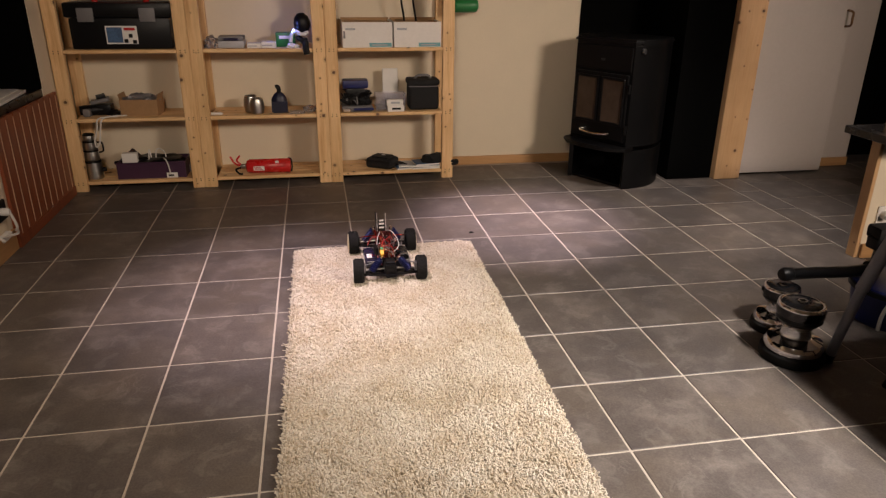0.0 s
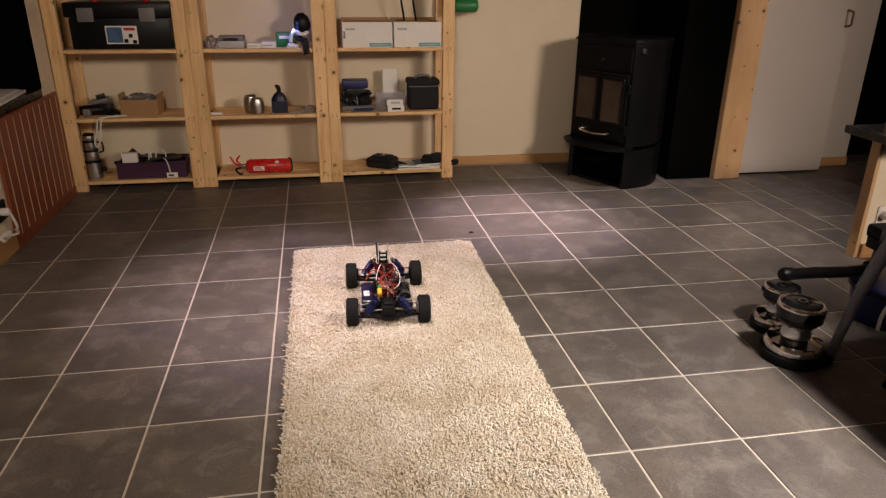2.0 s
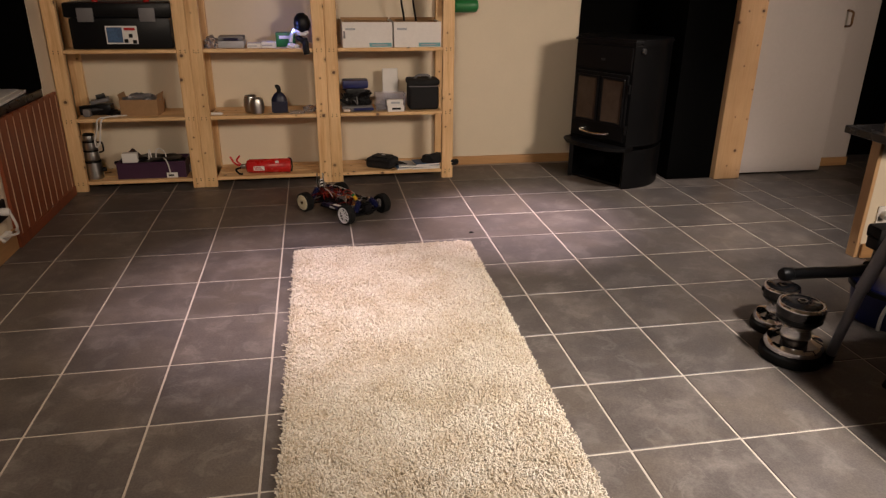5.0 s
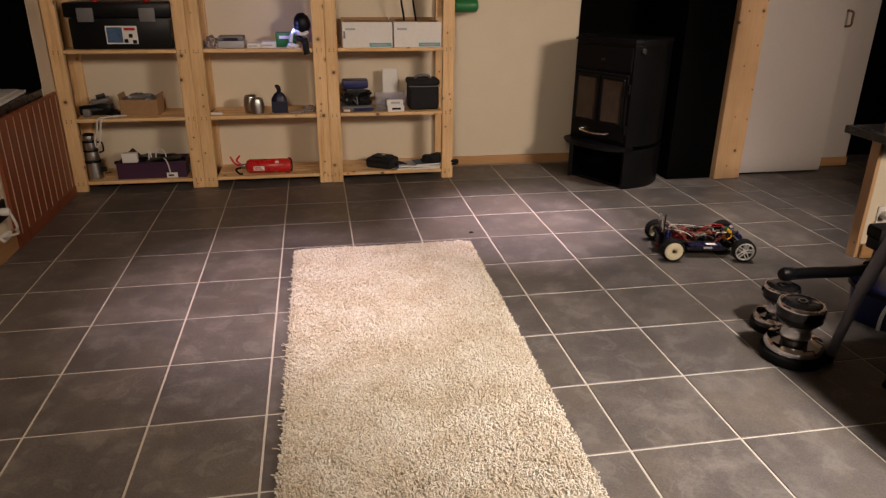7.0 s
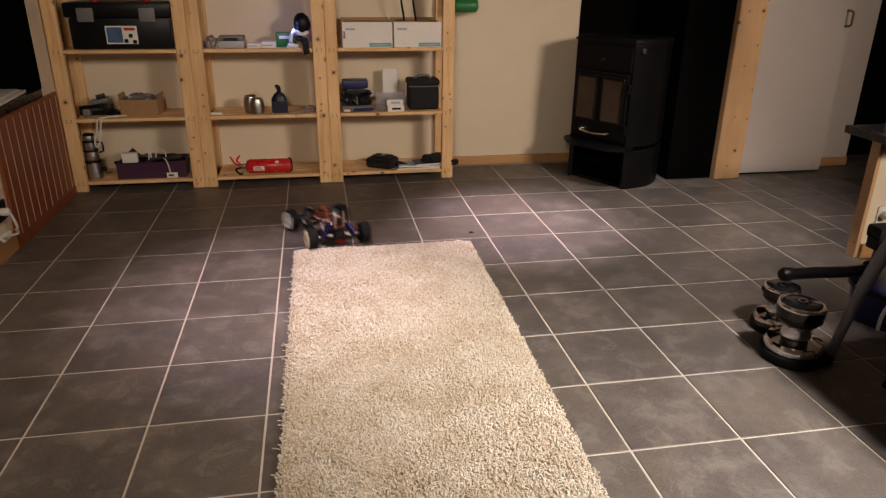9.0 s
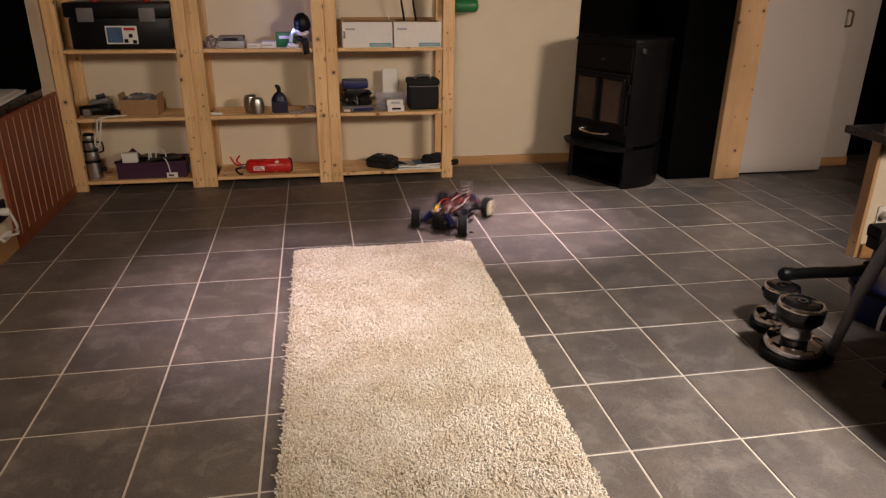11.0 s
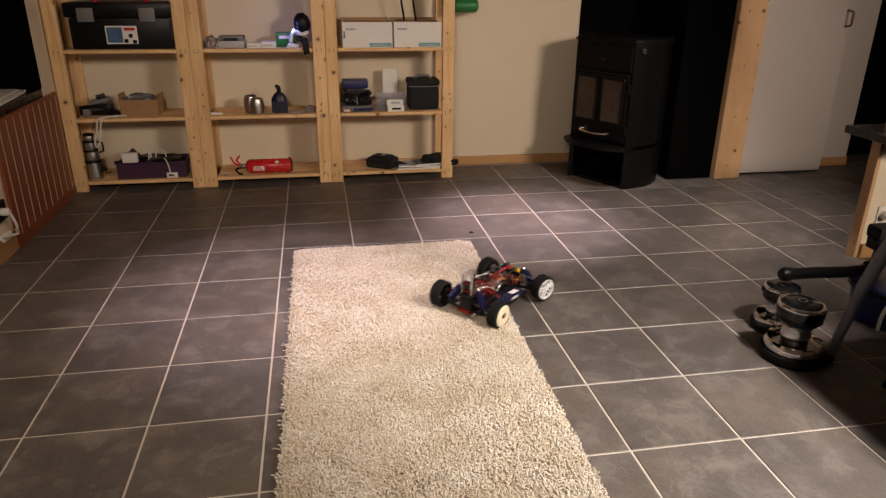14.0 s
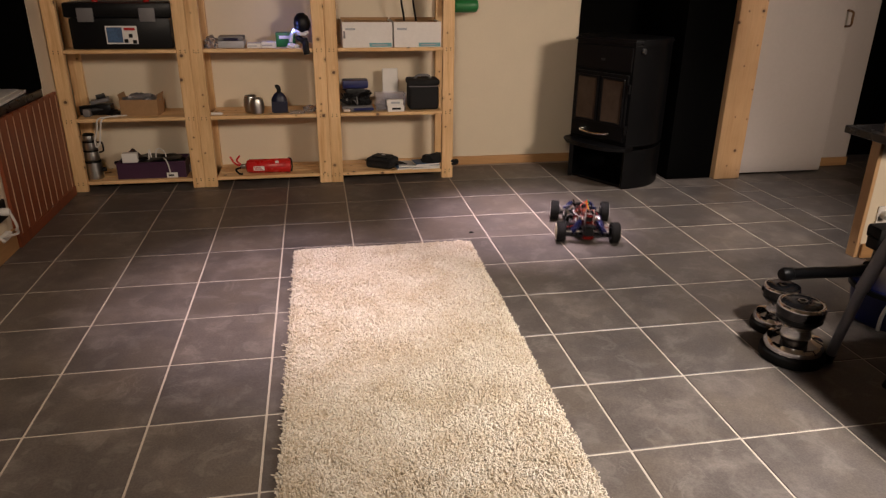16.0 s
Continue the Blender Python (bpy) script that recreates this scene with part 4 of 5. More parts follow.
def wall_hanger():
    """Green plastic holder fixed to the shelving's end."""
    g = thing("green_holder", pose(1.0215, 1.20, 0.97), "green plastic holder screwed to the shelf side", "holder")
    part("plate", box(B(), -0.0012, 0.0, 0.010, 0.014, 0.165, 0.16, 0.002), LIGHT_GREY, g, "grey mounting plate")
    tub = B()
    lathe(tub, [(0, 0.0), (0.036, 0.0), (0.040, 0.006), (0.040, 0.135), (0.036, 0.150), (0.022, 0.158), (0, 0.160)], 22, pose(0.016, 0.045, 0.055, 0, 90, 0))
    part("cylinder", tub, GREEN_PLASTIC, g, "", True)
    part("cap", box(B(), 0.05, 0.02, 0.088, 0.12, 0.07, 0.104, 0.006, 2), GREEN_PLASTIC, g, "", True)


wall_hanger()


# ---- beside the window ----
def sill_things():
    b = thing("open_book", pose(-1.345, 0.60, 0.624, 0, 0, 4), "open white book lying on the black sill", "book")
    part("pages", box(B(), -0.10, -0.22, 0.0, 0.10, 0.18, 0.014, 0.004, 2), PAPER, b, "", True)
    part("page_fan", box(B(), -0.095, -0.21, 0.0145, 0.070, 0.17, 0.022, 0.004, 2, pose(0, 0, 0.0, 0, 1.5, 0)), PAPER, b, "", True)
    s = thing("wall_socket", pose(WEST + 0.001, 0.10, 0.20), "black wall socket with white plugs and cable", "socket")
    part("plate", box(B(), 0.0, -0.06, -0.035, 0.012, 0.055, 0.055, 0.004), BLACK_PLASTIC, s)
    part("plug", lathe(B(), [(0, 0), (0.018, 0), (0.018, 0.028), (0.012, 0.036), (0, 0.036)], 16, pose(0.0122, -0.005, 0.010, 0, 90, 0)), WHITE_PLASTIC, s, "white plug", True)
    part("lead", tube(B(), [(0.045, -0.005, 0.010), (0.06, 0.0, -0.05), (0.05, 0.02, -0.085), (0.03, 0.055, -0.095), (0.045, 0.03, -0.105), (0.03, -0.10, -0.08)], 0.006, 7), WIRE_WHITE, s, "white lead", True)
    part("clip", box(B(), 0.0, -0.07, -0.115, 0.03, 0.02, -0.085, 0.006), WHITE_PLASTIC, s, "white clip")
    single("floor_crumb", lumpy(B(), (0.011, 0.008, 0.006), 71, 0.5, 2), BLACK_PLASTIC, pose(0.926, 0.076, 0.0), "tiny dark crumb on the tiles", "crumb")


sill_things()


# ---- beside the half wall ----
DARK_CHROME = plain("dark_chrome", (0.055, 0.053, 0.055), 0.06, 1.0, vary=0.1, bumps=0.0)
BLACK_RUBBER = plain("black_rubber", (0.006, 0.006, 0.006), 0.75, vary=0.3, spec=0.25)
MIRROR_CHROME = plain("mirror_chrome", (0.82, 0.80, 0.82), 0.10, 1.0, vary=0.03, bumps=0.0)
DRUM_STEEL = plain("ribbed_drum_steel", (0.72, 0.72, 0.74), 0.22, 1.0, vary=0.12, scale=30)


def winch(m, r, h, label):
    """Polished self-standing winch drum: black foot, flared base, waist and lipped head."""
    w = thing("winch", m, label, "winch", "polished boat winches")
    part("foot", lathe(B(), [(0, 0), (r * 1.0, 0), (r * 1.02, h * 0.05), (r * 1.0, h * 0.14), (r * 0.94, h * 0.165), (0, h * 0.165)], 40), BLACK_RUBBER, w, "black rubber foot ring", True)
    part("flare", lathe(B(), [(0, h * 0.166), (r * 0.90, h * 0.166), (r * 0.92, h * 0.20), (r * 0.91, h * 0.27), (r * 0.84, h * 0.33), (r * 0.62, h * 0.37), (r * 0.50, h * 0.40), (0, h * 0.40)], 40), MIRROR_CHROME, w, "polished flared base", True)
    drum = B()
    lathe(drum, [(0, h * 0.401), (r * 0.48, h * 0.401), (r * 0.45, h * 0.46), (r * 0.45, h * 0.58), (r * 0.52, h * 0.635), (0, h * 0.635)], 24)
    part("drum", drum, DRUM_STEEL, w, "brushed drum", True)
    part("lower_jaw", lathe(B(), [(0, h * 0.636), (r * 0.60, h * 0.636), (r * 0.71, h * 0.70), (r * 0.71, h * 0.76), (0, h * 0.76)], 40), BLACK_PLASTIC, w, "black self-tailing jaw", True)
    part("head", lathe(B(), [(0, h * 0.761), (r * 0.72, h * 0.761), (r * 0.74, h * 0.83), (r * 0.735, h * 0.90), (0, h * 0.90)], 40), DARK_CHROME, w, "black chrome head", True)
    part("lip", lathe(B(), [(r * 0.60, h * 0.901), (r * 0.735, h * 0.901), (r * 0.735, h * 0.925), (r * 0.705, h * 0.958), (r * 0.66, h * 0.962), (r * 0.605, h * 0.952), (r * 0.60, h * 0.901)], 40), MIRROR_CHROME, w, "bright rolled lip", True)
    part("cap", lathe(B(), [(0, h * 0.902), (r * 0.599, h * 0.902), (r * 0.599, h * 0.956), (r * 0.56, h * 0.972), (r * 0.22, h * 0.985), (r * 0.20, h * 0.97), (0, h * 0.965)], 32), BLACK_GLOSS, w, "black gloss cap", True)
    part("key_socket", lathe(B(), [(r * 0.10, h * 0.98), (r * 0.17, h * 0.98), (r * 0.16, h * 1.0), (r * 0.10, h * 1.0)], 8), CHROME, w)
    part("feeder_arm", box(B(), r * 0.50, -r * 0.12, h * 0.80, r * 0.80, r * 0.12, h * 0.90, 0.004, 2), BLACK_PLASTIC, w, "", True)


winch(pose(1.762, -1.275, 0.0, 0, 0, 20), 0.104, 0.214, "large chrome boat winch standing on a black foot")
winch(pose(1.834, -1.075, 0.0, 0, 0, 150), 0.086, 0.178, "smaller chrome boat winch under a black pipe")


def corner_things():
    # dark blue bucket with a white bail
    b = thing("blue_bucket", pose(2.315, -1.085, 0.0), "dark blue plastic bucket with a white handle", "bucket")
    part("tub", lathe(B(), [(0, 0.0), (0.130, 0.0), (0.136, 0.006), (0.157, 0.144), (0.153, 0.144), (0.132, 0.010), (0, 0.008)], 36), NAVY, b, "", True)
    part("rim", lathe(B(), [(0.156, 0.128), (0.166, 0.130), (0.167, 0.147), (0.155, 0.149), (0.155, 0.128)], 36), BLACK_PLASTIC, b, "", True)
    part("lid", lathe(B(), [(0.153, 0.1495), (0.160, 0.151), (0.156, 0.156), (0.0, 0.158), (0, 0.1495)], 36), NAVY, b, "", True)
    part("bail", tube(B(), [(-0.118, -0.112, 0.136), (-0.136, -0.112, 0.118), (-0.142, -0.104, 0.075), (-0.140, -0.100, 0.016)], 0.007, 8), WIRE_WHITE, b, "white plastic bail", True)
    part("bail_grip", tube(B(), [(-0.126, -0.118, 0.132), (-0.085, -0.155, 0.138), (-0.03, -0.172, 0.130), (0.075, -0.155, 0.132)], 0.010, 8), WHITE_PLASTIC, b, "white grip", True)
    # black pipe with an elbow, resting on winch and bucket
    p = thing("vacuum_pipe", pose(0, 0, 0), "black vacuum pipe with an upright nozzle", "vacuum pipe")
    part("pipe", tube(B(), [(1.845, -1.050, 0.2005), (1.98, -1.035, 0.194), (2.13, -1.02, 0.181), (2.245, -1.01, 0.1805)], 0.0215, 16), BLACK_PLASTIC, p, "", True)
    part("tip", lathe(B(), [(0, 0), (0.020, 0.002), (0.0255, 0.012), (0.0255, 0.04), (0.022, 0.046), (0, 0.046)], 18, look((1.835, -1.051, 0.2035), (1.70, -1.061, 0.206)) @ pose(0, 0, -0.0)), BLACK_PLASTIC, p, "", True)
    part("elbow", tube(B(), [(2.235, -1.01, 0.186), (2.275, -1.005, 0.195), (2.285, -1.0, 0.235), (2.290, -1.0, 0.305)], 0.027, 16), BLACK_PLASTIC, p, "", True)
    part("nozzle", box(B(), 2.235, -1.03, 0.298, 2.42, -0.955, 0.350, 0.014, 2), BLACK_CLOTH, p, "", True)
    part("trigger", box(B(), 2.228, -1.028, 0.262, 2.262, -0.975, 0.308, 0.008, 2), BLACK_PLASTIC, p, "", True)
    # folding table; unseen top past the picture's edge, added to shade the floor
    t = thing("low_table", pose(0, 0, 0), "grey splayed tube legs under an unseen black top added to shade the floor", "table")
    part("tabletop", prism(B(), [(1.81, -1.50), (1.79, -1.52), (1.79, -2.88), (1.81, -2.90), (3.02, -2.90), (3.04, -2.88), (3.04, -1.52), (3.02, -1.50)], 0.578, 0.60, 0.006), BLACK_TOP, t, "", True)
    for foot, low, mid, head in (
        ((1.861, -1.327, 0.0), (1.862, -1.329, 0.006), (1.857, -1.400, 0.308), (1.822, -1.520, 0.578)),
        ((1.950, -1.500, 0.0), (1.951, -1.502, 0.006), (1.935, -1.600, 0.280), (1.918, -1.705, 0.578)),
    ):
        leg = part("leg", rod(B(), low, mid, 0.0165, 16), GREY_LEG, t, "grey painted telescopic tube leg", True)
        part("upper_tube", rod(B(), mid, head, 0.0205, 16), GREY_LEG, leg, "", True)
        part("foot_cap", rod(B(), foot, Vector(low) + (Vector(mid) - Vector(low)) * 0.10, 0.0185, 14), BLACK_PLASTIC, leg, "black rubber foot cap", True)
    part("leg", tube(B(), [(3.00, -2.86, 0.0), (2.92, -2.70, 0.578)], 0.0185, 12), GREY_LEG, t, "grey painted tube leg", True)
    part("leg", tube(B(), [(1.83, -2.86, 0.0), (1.92, -2.70, 0.578)], 0.0185, 12), GREY_LEG, t, "grey painted tube leg", True)
    # socket on the half wall
    s = thing("wall_plug", pose(2.735, -0.5155, 0.205), "white double socket with plugs on the half wall", "socket")
    part("plate", box(B(), -0.05, -0.008, -0.04, 0.06, 0.0, 0.045, 0.003), WHITE_PLASTIC, s)
    for x in (-0.024, 0.022):
        part("plug", lathe(B(), [(0, 0), (0.018, 0), (0.019, 0.03), (0.012, 0.038), (0, 0.038)], 16, pose(x, -0.0082, 0.006, 90, 0, 0)), WHITE_PLASTIC, s, "white plug", True)
    part("lead", tube(B(), [(0.022, -0.045, 0.006), (0.03, -0.07, -0.02), (0.06, -0.06, -0.10), (0.12, -0.05, -0.14)], 0.004, 6), WIRE_WHITE, s, "white lead", True)


GREY_LEG = plain("grey_painted_steel", (0.15, 0.15, 0.18), 0.45, vary=0.12)
corner_things()


# ---- the model car ----
WIRE_DARK_RED = plain("dark_red_wire", (0.20, 0.012, 0.010), 0.5)
BROWN_WIRE = plain("brown_wire", (0.14, 0.06, 0.025), 0.5)
BRIGHT_ALLOY = plain("bright_alloy", (0.42, 0.40, 0.38), 0.35, 0.5)
COPPER = plain("copper_brown", (0.26, 0.10, 0.035), 0.4, 0.5)
MOTOR_BLACK = plain("motor_black_gloss", (0.012, 0.012, 0.013), 0.22, 0.3, vary=0.2, bumps=0.0)
RED_DARK = plain("dark_red_plastic", (0.07, 0.008, 0.007), 0.45)
WHEEL_R, BASE, TRACK = 0.0515, 0.325, 0.130


def wheel(car, front, side):
    """One wheel; its axle runs along y and its face looks outwards."""
    w = 0.021
    turn = pose(0, 0, 0, -90 * side, 0, 0)
    hub = part("wheel", lathe(B(), [(0, -0.020), (0.013, -0.020), (0.013, 0.010), (0, 0.010)], 16, turn), BLACK_PLASTIC, car, "", True)
    tyre = lathe(B(), [(0.040, -w), (0.046, -w - 0.001), (0.0490, -w + 0.004), (0.0502, -w + 0.010), (0.0502, w - 0.010), (0.0490, w - 0.004), (0.046, w + 0.001), (0.040, w), (0.040, -w)], 32, turn)
    for i in range(26):
        for row in (-0.0125, 0.0, 0.0125):
            a = 2 * math.pi * (i + (0.5 if row == 0 else 0)) / 26
            m = turn @ pose(0, 0, 0, 0, 0, math.degrees(a)) @ pose(0.0497, 0, row)
            box(tyre, -0.0015, -0.0042, -0.0045, 0.0018, 0.0042, 0.0045, turn=m)
    part("tyre", tyre, RUBBER, hub, "black rubber block-tread tyre", False)
    rim = B()
    if front:
        lathe(rim, [(0.0415, w + 0.001), (0.0395, w + 0.0025), (0.0365, w + 0.001), (0.0355, w - 0.008), (0.0415, w - 0.010)], 32, turn)
        lathe(rim, [(0, w + 0.002), (0.008, w + 0.002), (0.010, w - 0.004), (0.010, w - 0.008), (0, w - 0.008)], 16, turn)
        for i in range(5):
            for off in (-0.0062, 0.0062):
                m = turn @ pose(0, 0, 0, 0, 0, 72 * i)
                box(rim, 0.006, off - 0.0021, w - 0.007, 0.0375, off + 0.0021, w, 0.0006, turn=m)
        part("rim", rim, SPOKE_SILVER, hub, "silver five-spoke rim", True)
        part("rim_well", lathe(B(), [(0, w - 0.016), (0.0395, w - 0.016), (0.0395, -w + 0.002), (0, -w + 0.002)], 24, turn), BLACK_PLASTIC, hub, "", True)
    else:
        lathe(rim, [(0.0415, w + 0.001), (0.0395, w + 0.003), (0.034, w + 0.004), (0.016, w + 0.007), (0.012, w + 0.005), (0.011, w - 0.004), (0, w - 0.004)], 32, turn)
        lathe(rim, [(0.0405, -w + 0.001), (0.0405, w)], 32, turn)
        part("rim", rim, DISH_CREAM, hub, "cream dish rim", True)
        part("wheel_nut", lathe(B(), [(0, w + 0.006), (0.0065, w + 0.006), (0.0075, w - 0.003), (0, w - 0.003)], 6, turn), BRASS_DARK, hub)
    hub.matrix_basis = Matrix.Translation(((BASE if front else -BASE) / 2, side * TRACK, WHEEL_R))
    return hub


def shock(car, top, low):
    """Oil damper with a coil spring."""
    top, low = Vector(top), Vector(low)
    body = part("damper", rod(B(), top, top.lerp(low, 0.62), 0.0082, 12), BLUE_ALLOY, car, "blue oil damper", True)
    part("shaft", rod(B(), top.lerp(low, 0.5), low, 0.002, 6), CHROME, body, "", True)
    ax = (low - top).normalized()
    s = ax.orthogonal().normalized()
    u = ax.cross(s)
    pts = []
    for i in range(65):
        f = i / 64
        pts.append(top.lerp(low, 0.12 + 0.76 * f) + 0.0128 * (s * math.cos(f * 8 * 2 * math.pi) + u * math.sin(f * 8 * 2 * math.pi)))
    part("spring", tube(B(), pts, 0.0034, 6, 1), BLUE_ALLOY, body, "dark blue coil spring", True)
    part("cap", rod(B(), top - ax * 0.007, top + ax * 0.005, 0.0078, 12), CHROME, body, "bright steel damper cap", True)


def model_car():
    car = thing("model_car", pose(0.456, -0.338, 0.0), "bodyless off-road radio-controlled buggy with red and blue parts", "toy car")
    plate = [(0.205, 0.018), (0.150, 0.030), (0.115, 0.064), (-0.095, 0.064), (-0.150, 0.032), (-0.190, 0.028)]
    part("chassis_plate", prism(B(), plate + [(x, -y) for x, y in reversed(plate)], 0.030, 0.0335, 0.0008), BLACK_PLASTIC, car)
    for sg in (1, -1):
        part("side_guard", box(B(), -0.085, sg * 0.083 - 0.012, 0.032, 0.105, sg * 0.083 + 0.012, 0.047, 0.004), BLACK_PLASTIC, car)
    # battery, on the car's own right
    bat = part("battery", box(B(), -0.072, -0.094, 0.036, 0.080, -0.052, 0.060, 0.005, 2), BLUE_SHRINK, car, "dark blue shrink-wrapped battery pack", True)
    part("battery_label", box(B(), 0.008, -0.086, 0.0602, 0.052, -0.064, 0.0608), PAPER, bat, "white label")
    part("battery_side_label", box(B(), -0.008, -0.0948, 0.043, 0.032, -0.0942, 0.054), LIGHT_GREY, bat, "grey label with plain bars")
    for x in (-0.045, 0.062):
        part("strap", box(B(), x - 0.003, -0.0955, 0.035, x + 0.003, -0.050, 0.0615, 0.001), BLACK_CLOTH, bat)
    # motor and speed control
    motor = part("motor", lathe(B(), [(0, -0.050), (0.020, -0.050), (0.0255, -0.044), (0.0255, 0.043), (0.020, 0.050), (0, 0.050)], 24, pose(0.040, 0.066, 0.062, 0, 90, 0)), MOTOR_BLACK, car, "black gloss electric motor can", True)
    fins = B()
    for z0, z1, r in ((-0.049, -0.043, 0.0262), (0.030, 0.034, 0.0260), (0.043, 0.049, 0.0262)):
        lathe(fins, [(0.0235, z0), (r, z0), (r, z1), (0.0235, z1)], 24, pose(0.040, 0.066, 0.062, 0, 90, 0))
    part("end_ring", fins, ALLOY, motor, "grey alloy end rings", True)
    part("motor_tape", box(B(), 0.060, 0.086, 0.054, 0.086, 0.0925, 0.068, 0.001), PAPER, motor, "pale paper label")
    esc = part("speed_control", box(B(), -0.085, 0.036, 0.036, -0.035, 0.082, 0.066, 0.004), BLACK_PLASTIC, car)
    for i in range(5):
        part("fin", box(B(), -0.082, 0.039 + i * 0.009, 0.0662, -0.038, 0.042 + i * 0.009, 0.074), GREY_PLASTIC, esc)
    part("receiver_box", box(B(), 0.095, -0.045, 0.036, 0.128, -0.012, 0.066, 0.004), BLACK_PLASTIC, car)
    servo = part("steering_servo", box(B(), 0.088, 0.006, 0.036, 0.128, 0.028, 0.074, 0.002), BLACK_PLASTIC, car)
    part("servo_horn", box(B(), 0.100, 0.010, 0.0742, 0.135, 0.020, 0.079, 0.002), RED_ALLOY, servo, "red anodised arm")
    # drive train
    for x in (0.1625, -0.1625):
        sg = 1 if x > 0 else -1
        part("gearbox", box(B(), x - 0.032, -0.024, 0.034, x + 0.032, 0.024, 0.082, 0.006, 2), BLACK_PLASTIC, car, "", True)
        part("gearbox_cap", box(B(), x - 0.022, -0.020, 0.0822, x + 0.022, 0.020, 0.092, 0.004), RED_DARK if sg < 0 else BLACK_PLASTIC, car)
        part("drive_shaft", rod(B(), (x - sg * 0.033, 0, 0.056), (sg * 0.030, 0, 0.056), 0.004, 8), STEEL, car, "", True)
        top = 0.118 if sg < 0 else 0.106
        tower = [(-0.046, top - 0.006), (-0.034, top), (-0.026, top - 0.012), (0.026, top - 0.012), (0.034, top), (0.046, top - 0.006), (0.036, 0.086), (0.020, 0.066), (-0.020, 0.066), (-0.036, 0.086)]
        bm = prism(B(), tower, -0.002, 0.002, 0.0006)
        bmesh.ops.transform(bm, matrix=Matrix(((0, 0, 1, x - sg * 0.020), (1, 0, 0, 0), (0, 1, 0, 0), (0, 0, 0, 1))), verts=bm.verts)
        part("shock_tower", bm, BLACK_PLASTIC if sg > 0 else RED_DARK, car, "black damper tower" if sg > 0 else "very dark red damper tower")
        for s in (1, -1):
            arm = B()
            for dx in (-0.026, 0.026):
                prism(arm, [(x + dx - 0.005, s * 0.020), (x + dx + 0.005, s * 0.020), (x + dx * 0.4 + 0.005, s * 0.102), (x + dx * 0.4 - 0.005, s * 0.102)], 0.033, 0.042)
            for v, half in ((0.060, 0.017), (0.085, 0.013)):
                prism(arm, [(x - half, s * v), (x + half, s * v), (x + half, s * (v + 0.008)), (x - half, s * (v + 0.008))], 0.0335, 0.0415)
            prism(arm, [(x - 0.016, s * 0.1022), (x + 0.016, s * 0.1022), (x + 0.014, s * 0.110), (x - 0.014, s * 0.110)], 0.033, 0.043)
            part("lower_arm", arm, BLACK_PLASTIC, car)
            part("upper_link", rod(B(), (x - sg * 0.016, s * 0.030, 0.086), (x, s * 0.108, 0.074), 0.0024, 8), GREY_PLASTIC if sg > 0 else RED_ALLOY, car, "grey turnbuckle" if sg > 0 else "red anodised turnbuckle", True)
            part("axle_shaft", rod(B(), (x, s * 0.024, 0.056), (x, s * 0.118, WHEEL_R), 0.0035, 8), STEEL, car, "steel axle shaft", True)
            part("hub_carrier", box(B(), x - 0.012, s * 0.108 - 0.006, 0.036, x + 0.012, s * 0.108 + 0.006, 0.080, 0.003), ALLOY if sg > 0 else BLACK_PLASTIC, car)
            shock(car, (x, s * 0.038, top - 0.004), (x + sg * 0.012, s * 0.082, 0.046))
    part("centre_gear_mount", box(B(), -0.024, -0.026, 0.0345, 0.024, 0.026, 0.078, 0.004), BLACK_PLASTIC, car)
    part("spur_gear", lathe(B(), [(0, -0.003), (0.026, -0.003), (0.026, 0.003), (0, 0.003)], 28, pose(0.0, 0.0, 0.066, 0, 90, 0)), GREY_PLASTIC, car)
    part("mount_plate", box(B(), -0.030, -0.022, 0.0785, 0.030, 0.022, 0.083, 0.001), ALLOY, car, "grey alloy plate")
    part("front_brace", rod(B(), (0.142, 0.0, 0.092), (0.026, 0.006, 0.081), 0.003), STEEL, car, "", True)
    part("rear_brace", rod(B(), (-0.142, 0.0, 0.095), (-0.026, 0.006, 0.081), 0.003), STEEL, car, "", True)
    part("steering_rod", rod(B(), (0.118, -0.090, 0.070), (0.118, 0.090, 0.070), 0.0028), STEEL, car, "", True)
    # ends
    part("front_bumper", prism(B(), [(0.190, 0.028), (0.208, 0.022), (0.211, 0.0), (0.208, -0.022), (0.190, -0.028)], 0.034, 0.042, 0.002), BLACK_PLASTIC, car)
    part("rear_bumper", prism(B(), [(-0.178, 0.030), (-0.197, 0.026), (-0.199, 0.0), (-0.197, -0.026), (-0.178, -0.030)], 0.027, 0.040, 0.001), RED_ALLOY, car, "red rear bumper plate")
    for s in (1, -1):
        bm = prism(B(), [(-0.184, 0.090), (-0.172, 0.090), (-0.175, 0.112), (-0.164, 0.112), (-0.164, 0.118), (-0.176, 0.130), (-0.182, 0.176), (-0.189, 0.178), (-0.193, 0.126), (-0.186, 0.116)], -0.0018, 0.0018)
        bmesh.ops.transform(bm, matrix=Matrix(((1, 0, 0, 0), (0, 0, 1, s * 0.020), (0, 1, 0, 0), (0, 0, 0, 1))), verts=bm.verts)
        part("wing_mount", bm, BRIGHT_ALLOY, car, "bare grey wing mount")
    wing = part("wing_spacer", box(B(), -0.1815, -0.0165, 0.100, -0.1765, 0.0165, 0.148, 0.002), BLACK_PLASTIC, car, "black spacer plate")
    for z, w in ((0.107, 0.0150), (0.140, 0.0150)):
        part("wing_pin", rod(B(), (-0.1855, -w, z), (-0.1855, w, z), 0.0042, 10), RED_ALLOY, wing, "red anodised cross pin", True)
